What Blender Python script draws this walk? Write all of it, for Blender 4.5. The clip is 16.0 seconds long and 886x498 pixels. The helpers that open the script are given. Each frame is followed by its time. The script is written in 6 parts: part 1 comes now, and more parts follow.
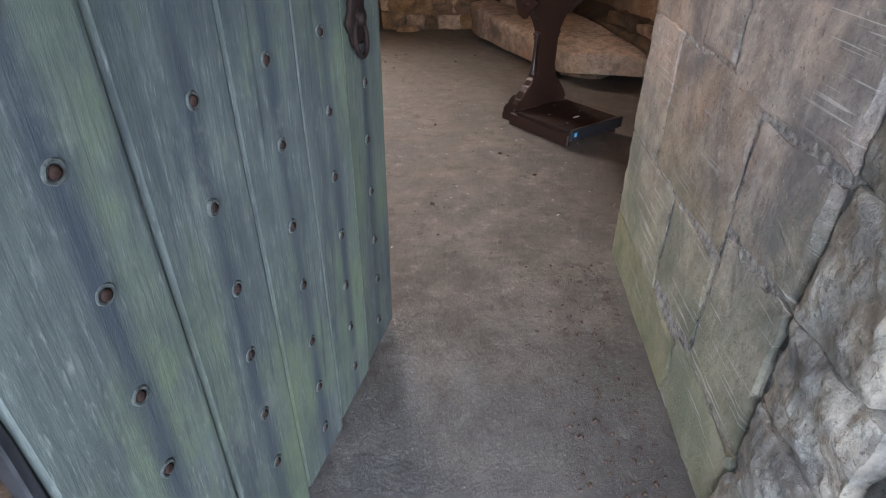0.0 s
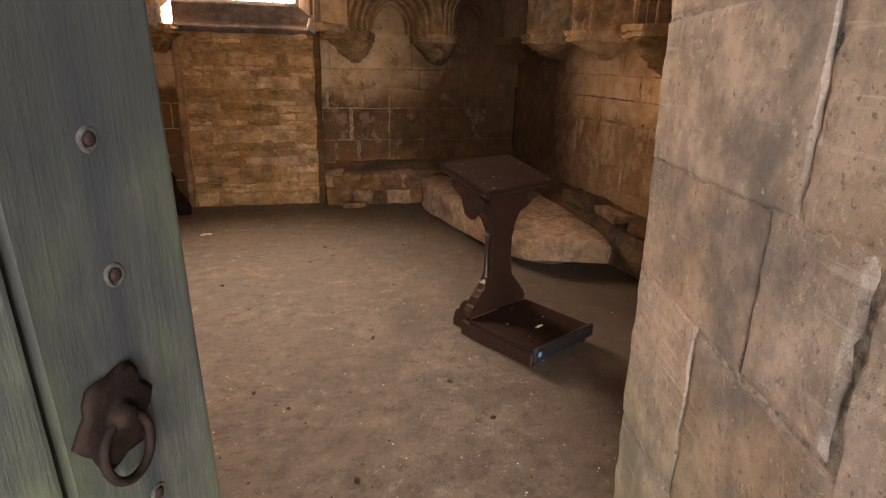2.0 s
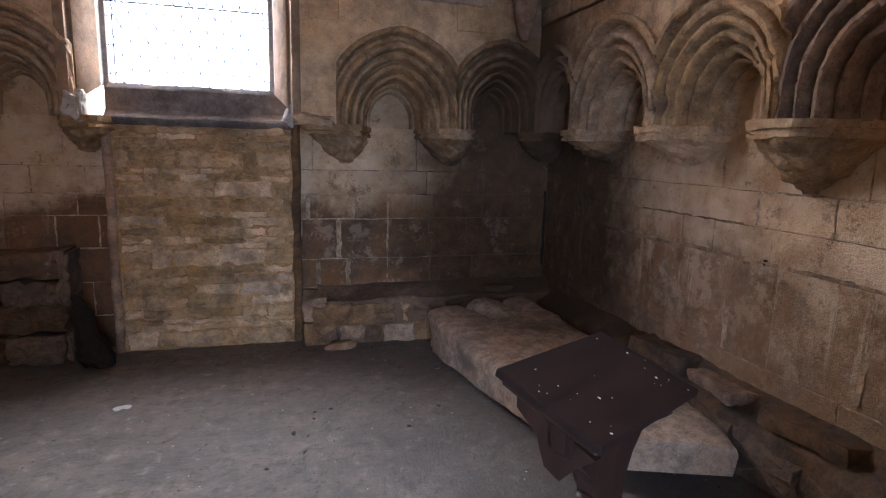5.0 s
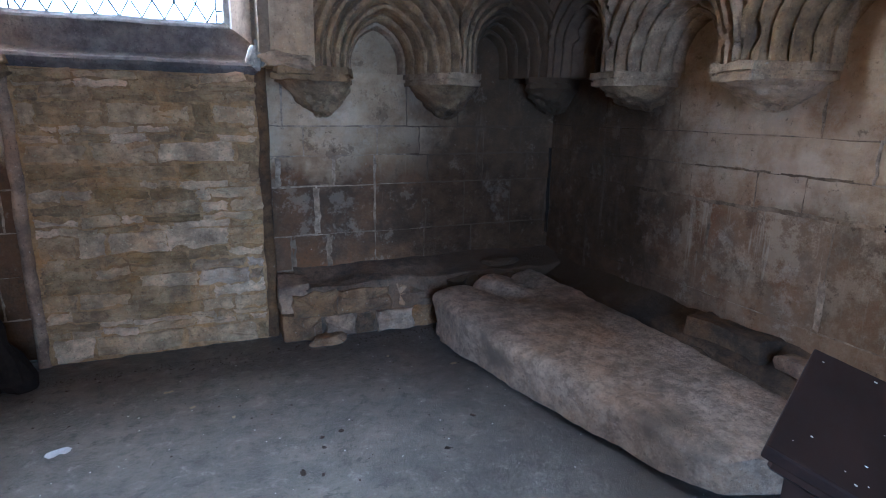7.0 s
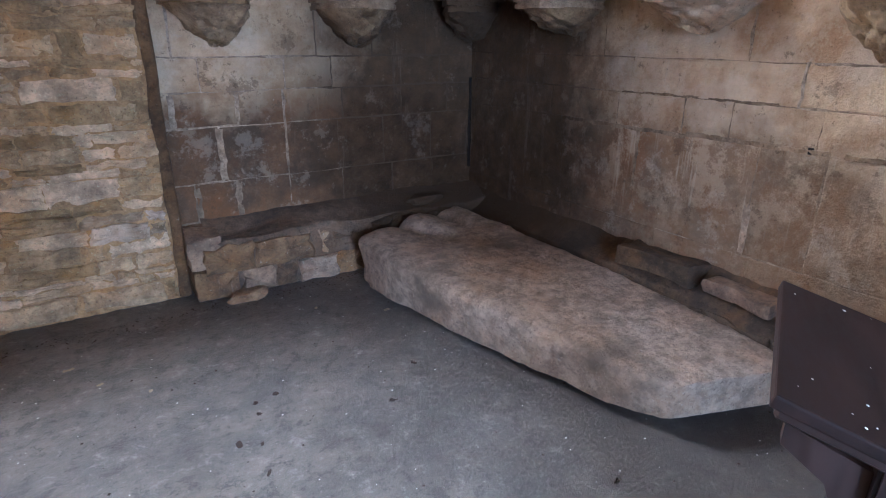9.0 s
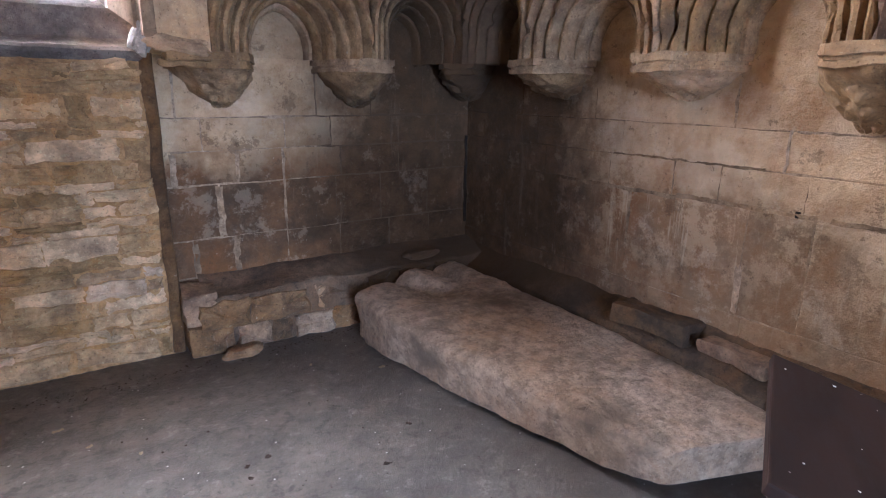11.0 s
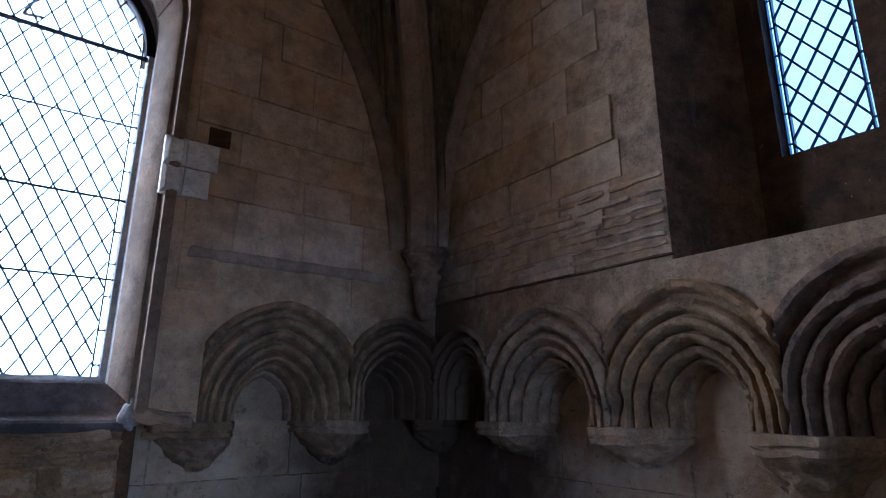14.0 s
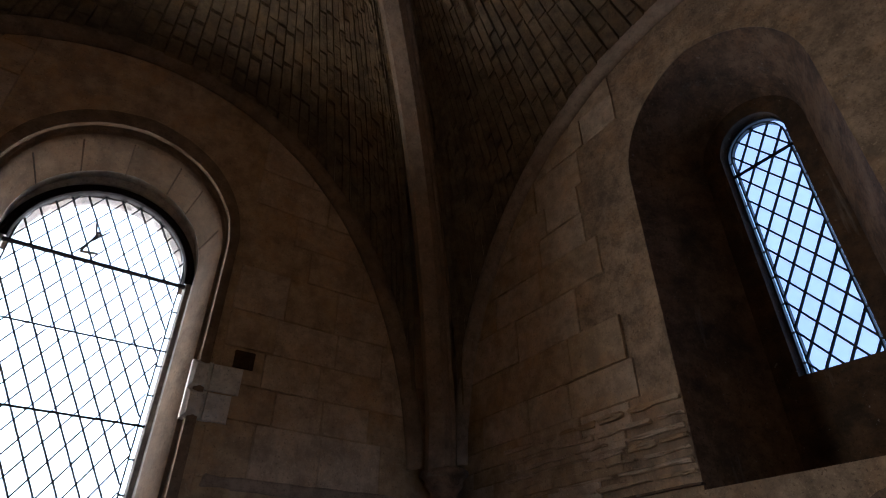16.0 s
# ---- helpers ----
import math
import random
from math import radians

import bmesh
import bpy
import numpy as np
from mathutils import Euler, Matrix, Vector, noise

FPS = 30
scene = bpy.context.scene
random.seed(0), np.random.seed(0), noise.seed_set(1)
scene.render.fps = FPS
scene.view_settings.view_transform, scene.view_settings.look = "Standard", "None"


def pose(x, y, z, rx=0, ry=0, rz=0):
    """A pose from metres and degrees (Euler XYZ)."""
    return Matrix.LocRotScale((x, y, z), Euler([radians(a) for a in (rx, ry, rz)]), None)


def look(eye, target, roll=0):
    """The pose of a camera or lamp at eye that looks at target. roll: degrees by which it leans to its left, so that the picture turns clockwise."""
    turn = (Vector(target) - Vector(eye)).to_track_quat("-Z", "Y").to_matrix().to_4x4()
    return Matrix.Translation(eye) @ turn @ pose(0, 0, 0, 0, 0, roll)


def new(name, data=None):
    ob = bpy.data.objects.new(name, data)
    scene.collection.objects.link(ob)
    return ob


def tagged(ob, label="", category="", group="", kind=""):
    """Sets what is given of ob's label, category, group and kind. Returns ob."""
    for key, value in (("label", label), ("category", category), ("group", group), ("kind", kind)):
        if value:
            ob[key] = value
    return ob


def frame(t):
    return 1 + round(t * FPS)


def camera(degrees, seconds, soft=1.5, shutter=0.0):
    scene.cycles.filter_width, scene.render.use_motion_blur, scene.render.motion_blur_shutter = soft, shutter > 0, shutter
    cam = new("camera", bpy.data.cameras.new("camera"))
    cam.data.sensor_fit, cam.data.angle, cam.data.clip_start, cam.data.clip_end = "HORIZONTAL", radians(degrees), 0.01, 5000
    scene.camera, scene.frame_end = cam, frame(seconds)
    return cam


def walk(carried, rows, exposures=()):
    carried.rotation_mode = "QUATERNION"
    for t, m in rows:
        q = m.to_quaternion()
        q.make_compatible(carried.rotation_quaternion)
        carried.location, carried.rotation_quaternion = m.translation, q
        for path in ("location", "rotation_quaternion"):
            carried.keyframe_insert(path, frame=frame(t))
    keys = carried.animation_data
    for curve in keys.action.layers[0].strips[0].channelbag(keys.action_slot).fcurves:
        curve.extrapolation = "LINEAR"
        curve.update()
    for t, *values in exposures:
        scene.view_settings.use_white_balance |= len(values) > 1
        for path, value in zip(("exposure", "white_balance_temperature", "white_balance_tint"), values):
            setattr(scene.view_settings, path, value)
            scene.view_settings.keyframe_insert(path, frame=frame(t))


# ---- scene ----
cam = camera(75.6, 16.0, soft=1.1)
PATH = [
    (0, (-0.04, 0.162, 1.217), (0.323, 1.82, 0.16), 1.7),
    (0.5, (-0.001, 0.237, 1.238), (0.349, 1.952, 0.27), 1.6),
    (1, (0.157, 0.459, 1.308), (0.505, 2.235, 0.458), 1.4),
    (1.5, (0.22, 0.578, 1.37), (0.628, 2.396, 0.643), 1.4),
    (2, (0.235, 0.849, 1.362), (0.75, 2.679, 0.74), 1.5),
    (2.5, (0.256, 1.164, 1.432), (0.814, 3.011, 0.908), 1.5),
    (3, (0.345, 1.377, 1.44), (0.897, 3.245, 0.99), 1.4),
    (3.5, (0.477, 1.598, 1.466), (1.051, 3.474, 1.076), 1.5),
    (4, (0.478, 1.827, 1.449), (1.068, 3.705, 1.097), 1.4),
    (4.5, (0.447, 2.054, 1.457), (1.017, 3.942, 1.126), 1.5),
    (4.7, (0.443, 2.13, 1.457), (0.999, 4.022, 1.122), 1.5),
    (7, (0.184, 3.053, 1.392), (0.968, 4.831, 0.917), 1.0),
    (7.5, (0.207, 3.182, 1.394), (1.074, 4.895, 0.835), 0.5),
    (8, (0.178, 3.232, 1.375), (1.116, 4.877, 0.73), 0.4),
    (10.3, (0.171, 3.254, 1.389), (1.239, 4.798, 0.699), 0.7),
    (10.5, (0.185, 3.245, 1.405), (1.245, 4.81, 0.751), 0.6),
    (11, (0.171, 3.245, 1.443), (1.238, 4.85, 0.906), 0.7),
    (11.5, (0.162, 3.244, 1.496), (1.249, 4.878, 1.113), 0.7),
    (12, (0.156, 3.218, 1.549), (1.274, 4.863, 1.339), 0.6),
    (12.5, (0.14, 3.199, 1.594), (1.29, 4.835, 1.564), 0.7),
    (13, (0.118, 3.166, 1.631), (1.281, 4.786, 1.787), 0.6),
    (13.5, (0.093, 3.126, 1.664), (1.251, 4.72, 2.006), 0.6),
    (14, (0.059, 3.089, 1.711), (1.198, 4.649, 2.23), 0.3),
    (14.5, (0.033, 3.058, 1.739), (1.134, 4.579, 2.427), 0.3),
    (15, (0.01, 3.038, 1.782), (1.074, 4.513, 2.614), 0.2),
    (15.5, (-0.013, 3.024, 1.805), (1.001, 4.447, 2.777), 0.0),
    (16, (-0.028, 2.973, 1.84), (0.91, 4.348, 2.949), -0.0),
]
EXPOSURES = [(0, 0.5, 6150, 18), (1, 0.5, 7300, 22), (2, 0.6, 8800, 28), (3, 0.55, 9300, 32), (4, 0.65, 6400, 24), (5, 0.75, 5000, 15), (7, 0.95, 4050, 4), (8, 1.35, 4100, 5),
             (10, 1.65, 4650, 13), (11, 1.65, 4800, 14), (12, 1.25, 4250, 8), (13, 0.5, 3950, 5), (14, -0.45, 3900, 9), (15, -1.3, 3950, 11), (16, -1.4, 4900, 9)]
walk(cam, [(t, look(eye, target, roll)) for t, eye, target, roll in PATH], EXPOSURES)

# ---- world and light ----
world = bpy.data.worlds.new("sky")
scene.world = world
world.use_nodes = True
wn = world.node_tree.nodes
sky = wn.new("ShaderNodeTexSky")
sky.sky_type = "NISHITA"
sky.sun_disc = False
sky.sun_elevation = radians(42)
sky.sun_rotation = radians(302)
wn["Background"].inputs["Strength"].default_value = 0.15
world.node_tree.links.new(sky.outputs["Color"], wn["Background"].inputs["Color"])

sun = new("sun", bpy.data.lights.new("sun", "SUN"))
sun.data.energy = 0.5
sun.data.angle = radians(12)
sun.data.color = (1.0, 0.95, 0.88)
sun.matrix_world = look((0, 0, 0), (0.8, -0.5, -0.9))


def window_lamp(name, eye, target, w, h, energy, colour):
    lamp = new(name, bpy.data.lights.new(name, "AREA"))
    lamp.data.shape = "RECTANGLE"
    lamp.data.size, lamp.data.size_y = w, h
    lamp.data.energy = energy
    lamp.data.color = colour
    lamp.matrix_world = look(eye, target)
    return lamp


window_lamp("north_window_daylight", (-0.095, 7.05, 3.1), (-0.095, 6.0, 3.1), 1.5, 3.0, 370, (1.0, 0.81, 0.60))
window_lamp("east_window_daylight", (3.3, 3.95, 3.6), (2.4, 3.95, 3.6), 0.9, 2.0, 14, (0.55, 0.82, 1.0))
window_lamp("doorway_daylight", (-0.9, -7.0, 2.4), (0.3, 1.0, 1.2), 8.5, 4.4, 2700, (0.80, 0.90, 1.0))


# ---- materials ----
def mix(nt, fac, a, b, mode="MIX"):
    n = nt.nodes.new("ShaderNodeMix")
    n.data_type = "RGBA"
    n.blend_type = mode
    for sock, v in ((n.inputs[0], fac), (n.inputs[6], a), (n.inputs[7], b)):
        if isinstance(v, bpy.types.NodeSocket):
            nt.links.new(v, sock)
        elif isinstance(v, tuple):
            sock.default_value = (*v, 1.0)
        else:
            sock.default_value = v
    return n.outputs[2]


def noise_tex(nt, vec, scale, detail=6.0, rough=0.6, stretch=None):
    if stretch:
        m = nt.nodes.new("ShaderNodeMapping")
        m.inputs["Scale"].default_value = stretch
        nt.links.new(vec, m.inputs["Vector"])
        vec = m.outputs["Vector"]
    n = nt.nodes.new("ShaderNodeTexNoise")
    n.inputs["Scale"].default_value = scale
    n.inputs["Detail"].default_value = detail
    n.inputs["Roughness"].default_value = rough
    nt.links.new(vec, n.inputs["Vector"])
    return n.outputs["Fac"]


def ramp(nt, fac, lo, hi, a=0.0, b=1.0):
    n = nt.nodes.new("ShaderNodeMapRange")
    n.inputs["From Min"].default_value = lo
    n.inputs["From Max"].default_value = hi
    n.inputs["To Min"].default_value = a
    n.inputs["To Max"].default_value = b
    nt.links.new(fac, n.inputs["Value"])
    return n.outputs["Result"]


def maths(nt, op, a, b=None):
    n = nt.nodes.new("ShaderNodeMath")
    n.operation = op
    for sock, v in zip(n.inputs, (a, b)):
        if v is None:
            continue
        if isinstance(v, bpy.types.NodeSocket):
            nt.links.new(v, sock)
        else:
            sock.default_value = v
    return n.outputs[0]


def start_material(name):
    m = bpy.data.materials.new(name)
    m.use_nodes = True
    nt = m.node_tree
    return m, nt, nt.nodes["Principled BSDF"]


def bump(nt, bsdf, height, strength, distance):
    n = nt.nodes.new("ShaderNodeBump")
    n.inputs["Strength"].default_value = strength
    n.inputs["Distance"].default_value = distance
    nt.links.new(height, n.inputs["Height"])
    nt.links.new(n.outputs["Normal"], bsdf.inputs["Normal"])


def stone(name, a, b, stain=(0.05, 0.04, 0.03), stained=(0.55, 0.75), stain_scale=1.6, streak=0.0, pale=(0.62, 0.56, 0.48),
          rough=0.9, relief=0.5, vary=0.3, fine=9.0, green=0.0, dirt=0.0, mottled=1.0, scratched=0.0, sooty_shaded=0.0, rich=1.25):
    """Weathered stone: two tones of grain, broad stains, lime streaks that run down, pits, and a tone for each block."""
    m, nt, bsdf = start_material(name)
    pos = nt.nodes.new("ShaderNodeNewGeometry").outputs["Position"]
    grain = noise_tex(nt, pos, fine, 9, 0.68)
    col = mix(nt, ramp(nt, grain, 0.38, 0.62), tuple(c * 1.12 for c in a), tuple(c * 0.82 for c in b))
    patch = noise_tex(nt, pos, 3.7, 8, 0.7)
    col = mix(nt, ramp(nt, patch, 0.48, 0.66, 0, 0.55), col, (a[0] * 1.15, a[1] * 0.98, a[2] * 0.82))
    mottle = noise_tex(nt, pos, 26.0, 7, 0.8)
    col = mix(nt, ramp(nt, mottle, 0.53, 0.70, 0, 0.65 * mottled), col, tuple(c * 0.42 for c in b))
    col = mix(nt, ramp(nt, mottle, 0.42, 0.32, 0, 0.35 * mottled), col, tuple(min(0.75, c * 1.5) for c in a))
    speck = noise_tex(nt, pos, 80.0, 3, 0.6)
    col = mix(nt, ramp(nt, speck, 0.62, 0.68, 0, 0.6), col, tuple(c * 0.35 for c in b))
    col = mix(nt, ramp(nt, speck, 0.37, 0.32, 0, 0.45), col, tuple(min(0.78, c * 1.5) for c in a))
    broad = noise_tex(nt, pos, stain_scale, 8, 0.66)
    col = mix(nt, ramp(nt, broad, stained[0], stained[1], 0, 0.9), col, stain)
    if dirt:
        d = noise_tex(nt, pos, 5.0, 10, 0.75)
        col = mix(nt, ramp(nt, d, 0.5, 0.68, 0, dirt), col, stain)
    if streak:
        st = noise_tex(nt, pos, 7.0, 6, 0.7, (1.0, 1.0, 0.12))
        sp = noise_tex(nt, pos, 38.0, 3, 0.6)
        both = maths(nt, "MAXIMUM", ramp(nt, st, 0.6, 0.78), ramp(nt, sp, 0.68, 0.74))
        col = mix(nt, maths(nt, "MULTIPLY", both, streak), col, pale)
    if green:
        g = noise_tex(nt, pos, 2.2, 5, 0.6)
        sep = nt.nodes.new("ShaderNodeSeparateXYZ")
        nt.links.new(pos, sep.inputs[0])
        low = ramp(nt, maths(nt, "ADD", sep.outputs[2], maths(nt, "MULTIPLY", g, 0.9)), 1.25, 0.55)
        col = mix(nt, maths(nt, "MULTIPLY", low, green), col, (0.22, 0.27, 0.13))
    for turn in ((35, 12), (-50, 10), (82, 14)) if scratched else ():
        mp = nt.nodes.new("ShaderNodeMapping")
        mp.inputs["Rotation"].default_value = (radians(turn[0]), 0, 0)
        mp.inputs["Scale"].default_value = (0.4, 0.35, turn[1])
        nt.links.new(pos, mp.inputs["Vector"])
        sc = noise_tex(nt, mp.outputs["Vector"], 7.0, 3, 0.5)
        where = ramp(nt, noise_tex(nt, pos, 3.0, 3, 0.5), 0.45, 0.6)
        col = mix(nt, maths(nt, "MULTIPLY", maths(nt, "MULTIPLY", ramp(nt, sc, 0.64, 0.68), where), scratched), col, pale)
    # soot plus the shade of the north-east corner, both painted into the stone
    if sooty_shaded:
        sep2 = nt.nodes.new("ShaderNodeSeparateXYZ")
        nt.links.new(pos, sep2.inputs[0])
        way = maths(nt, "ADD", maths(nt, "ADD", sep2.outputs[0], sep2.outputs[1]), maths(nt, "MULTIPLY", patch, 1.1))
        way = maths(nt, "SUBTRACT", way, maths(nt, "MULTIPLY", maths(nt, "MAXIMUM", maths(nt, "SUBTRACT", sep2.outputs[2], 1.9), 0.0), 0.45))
        col = mix(nt, ramp(nt, way, 8.25, 8.85, 0, sooty_shaded), col, (0.050, 0.032, 0.020))
    rnd = nt.nodes.new("ShaderNodeObjectInfo").outputs["Random"]
    hsv = nt.nodes.new("ShaderNodeHueSaturation")
    nt.links.new(col, hsv.inputs["Color"])
    nt.links.new(ramp(nt, rnd, 0, 1, 1 - vary, 1 + vary * 0.7), hsv.inputs["Value"])
    nt.links.new(ramp(nt, rnd, 0, 1, 1.12 * rich, 0.86 * rich), hsv.inputs["Saturation"])
    nt.links.new(hsv.outputs["Color"], bsdf.inputs["Base Color"])
    bsdf.inputs["Roughness"].default_value = rough
    bsdf.inputs["Specular IOR Level"].default_value = 0.25
    pits = noise_tex(nt, pos, 70, 6, 0.7)
    h = maths(nt, "ADD", maths(nt, "ADD", grain, maths(nt, "MULTIPLY", mottle, 0.6)), maths(nt, "MULTIPLY", pits, 0.35))
    bump(nt, bsdf, h, relief, 0.02)
    return m


def sooted_wall():
    """Old limewashed ashlar: soot and damp have turned the foot of the walls brown-black; up the corner, soot and the
    corner's shade are painted together.
    """
    m, nt, bsdf = start_material("sooted_limewashed_wall")
    pos = nt.nodes.new("ShaderNodeNewGeometry").outputs["Position"]
    sep = nt.nodes.new("ShaderNodeSeparateXYZ")
    nt.links.new(pos, sep.inputs[0])
    grain = noise_tex(nt, pos, 9, 9, 0.7)
    mid = noise_tex(nt, pos, 2.6, 8, 0.66)
    wide = noise_tex(nt, pos, 0.9, 5, 0.6)
    rnd = nt.nodes.new("ShaderNodeObjectInfo").outputs["Random"]
    mottle = noise_tex(nt, pos, 24.0, 8, 0.8)
    col = mix(nt, ramp(nt, grain, 0.38, 0.62), (0.62, 0.475, 0.33), (0.46, 0.335, 0.225))
    col = mix(nt, ramp(nt, mottle, 0.54, 0.7, 0, 0.6), col, (0.20, 0.14, 0.095))
    lime = noise_tex(nt, pos, 3.5, 9, 0.75)
    col = mix(nt, ramp(nt, lime, 0.49, 0.58, 0, 0.6), col, (0.62, 0.50, 0.375))
    blot = maths(nt, "ADD", maths(nt, "MULTIPLY", mid, 0.75), maths(nt, "MULTIPLY", wide, 0.5))
    east = ramp(nt, sep.outputs[0], 2.45, 2.55)
    edge = maths(nt, "ADD", maths(nt, "ADD", sep.outputs[2], blot), maths(nt, "ADD", maths(nt, "MULTIPLY", rnd, 0.05), maths(nt, "MULTIPLY", east, 0.03)))
    foot = maths(nt, "MULTIPLY", ramp(nt, edge, 1.80, 1.60, 0, 0.92), ramp(nt, east, 0, 1, 1.0, 0.82))
    # painted corner darkness: soot mixed with shade, deepening towards the north-east
    to_corner = maths(nt, "ADD", maths(nt, "ADD", sep.outputs[0], sep.outputs[1]), maths(nt, "MULTIPLY", blot, 1.2))
    corner_soot_shade = ramp(nt, to_corner, 8.4, 9.1, 0, 0.96)
    brown = mix(nt, ramp(nt, grain, 0.3, 0.72), (0.085, 0.046, 0.027), (0.185, 0.105, 0.062))
    brown = mix(nt, ramp(nt, mid, 0.46, 0.62, 0, 0.85), brown, (0.042, 0.030, 0.023))
    brown = mix(nt, maths(nt, "MULTIPLY", ramp(nt, mottle, 0.5, 0.64), ramp(nt, east, 0, 1, 0.3, 0.7)), brown, (0.27, 0.195, 0.135))
    col = mix(nt, foot, col, brown)
    rusty = noise_tex(nt, pos, 1.7, 6, 0.6)
    col = mix(nt, maths(nt, "MULTIPLY", ramp(nt, rusty, 0.52, 0.64), 0.55), col, (0.22, 0.115, 0.062))
    col = mix(nt, corner_soot_shade, col, mix(nt, ramp(nt, grain, 0.35, 0.7), (0.027, 0.017, 0.011), (0.075, 0.046, 0.028)))
    st = noise_tex(nt, pos, 9.0, 7, 0.7, (1.0, 1.0, 0.10))
    sp = noise_tex(nt, pos, 34.0, 4, 0.65)
    fl = noise_tex(nt, pos, 7.0, 10, 0.8)
    both = maths(nt, "MAXIMUM", maths(nt, "MAXIMUM", ramp(nt, st, 0.60, 0.76, 0, 0.75), ramp(nt, sp, 0.70, 0.75)), ramp(nt, fl, 0.64, 0.70, 0, 0.6))
    col = mix(nt, maths(nt, "MULTIPLY", both, maths(nt, "SUBTRACT", 0.62, maths(nt, "MULTIPLY", corner_soot_shade, 0.45))), col, (0.50, 0.43, 0.35))
    # lime that has washed down from the bed joint of the east wall
    run = noise_tex(nt, pos, 13.0, 6, 0.7, (1.0, 1.0, 0.07))
    band = maths(nt, "MULTIPLY", ramp(nt, sep.outputs[2], 0.98, 0.96), ramp(nt, maths(nt, "ADD", sep.outputs[2], maths(nt, "MULTIPLY", wide, 0.5)), 0.72, 1.0))
    run = maths(nt, "MULTIPLY", maths(nt, "MULTIPLY", ramp(nt, run, 0.56, 0.64), band), maths(nt, "MULTIPLY", east, 0.65))
    col = mix(nt, maths(nt, "MULTIPLY", run, maths(nt, "SUBTRACT", 1.0, corner_soot_shade)), col, (0.52, 0.43, 0.33))
    patchy = noise_tex(nt, pos, 5.5, 11, 0.78)
    worn = maths(nt, "MULTIPLY", ramp(nt, patchy, 0.50, 0.57), maths(nt, "MULTIPLY", ramp(nt, sep.outputs[2], 0.45, 0.85, 0.15, 0.62), east))
    col = mix(nt, maths(nt, "MULTIPLY", worn, maths(nt, "SUBTRACT", 1.0, corner_soot_shade)), col, (0.50, 0.385, 0.275))
    flake = noise_tex(nt, pos, 4.6, 12, 0.78)
    keep = maths(nt, "SUBTRACT", 1.0, maths(nt, "MULTIPLY", corner_soot_shade, 0.7))
    col = mix(nt, maths(nt, "MULTIPLY", ramp(nt, flake, 0.56, 0.60, 0, 0.24), keep), col, (0.55, 0.47, 0.38))
    col = mix(nt, ramp(nt, flake, 0.415, 0.395, 0, 0.5), col, (0.10, 0.068, 0.046))
    peel = noise_tex(nt, pos, 13, 10, 0.8)
    col = mix(nt, ramp(nt, peel, 0.60, 0.62, 0, 0.55), col, (0.085, 0.060, 0.043))
    hsv = nt.nodes.new("ShaderNodeHueSaturation")
    nt.links.new(col, hsv.inputs["Color"])
    nt.links.new(ramp(nt, rnd, 0, 1, 0.90, 1.08), hsv.inputs["Value"])
    hsv.inputs["Saturation"].default_value = 1.22
    nt.links.new(hsv.outputs["Color"], bsdf.inputs["Base Color"])
    bsdf.inputs["Roughness"].default_value = 0.92
    bsdf.inputs["Specular IOR Level"].default_value = 0.2
    pits = noise_tex(nt, pos, 60, 6, 0.7)
    bump(nt, bsdf, maths(nt, "ADD", maths(nt, "ADD", grain, maths(nt, "MULTIPLY", fl, 0.6)), maths(nt, "MULTIPLY", pits, 0.4)), 0.85, 0.03)
    return m


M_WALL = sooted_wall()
M_SOOT_GAP = stone("sooty_ashlar_and_gaps", (0.15, 0.10, 0.065), (0.085, 0.06, 0.042), (0.035, 0.027, 0.022), (0.48, 0.72), streak=0.5, relief=0.6, vary=0.45)
M_LIME = stone("limewashed_ashlar", (0.50, 0.40, 0.30), (0.36, 0.27, 0.19), (0.12, 0.085, 0.06), (0.50, 0.72), streak=0.55, relief=0.5, stain_scale=2.4)
M_MIXED = stone("blotched_ashlar", (0.30, 0.21, 0.14), (0.17, 0.115, 0.08), (0.06, 0.045, 0.035), (0.46, 0.7), streak=0.55, relief=0.6, stain_scale=3.0, vary=0.35)
M_CARVED = stone("carved_limestone", (0.42, 0.305, 0.20), (0.27, 0.193, 0.127), (0.09, 0.065, 0.05), (0.50, 0.78), stain_scale=2.2, streak=0.25, relief=0.8, dirt=0.5, sooty_shaded=0.9)
M_UPPER = stone("upper_wall_stone", (0.58, 0.45, 0.32), (0.48, 0.365, 0.26), (0.13, 0.095, 0.068), (0.55, 0.85), relief=0.7, vary=0.14, dirt=0.15, mottled=0.45, sooty_shaded=0.75)
M_RUBBLE = stone("infill_stone", (0.66, 0.50, 0.335), (0.46, 0.34, 0.225), (0.14, 0.105, 0.08), (0.52, 0.72), stain_scale=4.0, relief=1.1, vary=0.36, dirt=0.45, rich=1.25)
M_MORTAR = stone("old_mortar", (0.60, 0.43, 0.275), (0.43, 0.305, 0.195), (0.16, 0.115, 0.08), (0.52, 0.75), stain_scale=3, relief=1.2, fine=22, rich=1.25)
M_LIMEJOINT = stone("lime_pointing", (0.42, 0.325, 0.24), (0.28, 0.21, 0.15), (0.12, 0.088, 0.062), (0.46, 0.66), stain_scale=3.5, dirt=0.45, relief=0.8, fine=20, sooty_shaded=0.97)
M_JOINT = stone("grey_pointing", (0.50, 0.48, 0.45), (0.28, 0.27, 0.255), (0.10, 0.095, 0.09), (0.5, 0.66), stain_scale=5, relief=1.0, fine=40, rich=1.0)
M_VAULT = stone("vault_rubble", (0.22, 0.16, 0.098), (0.14, 0.103, 0.066), (0.10, 0.08, 0.06), (0.5, 0.8), relief=0.9, dirt=0.4)
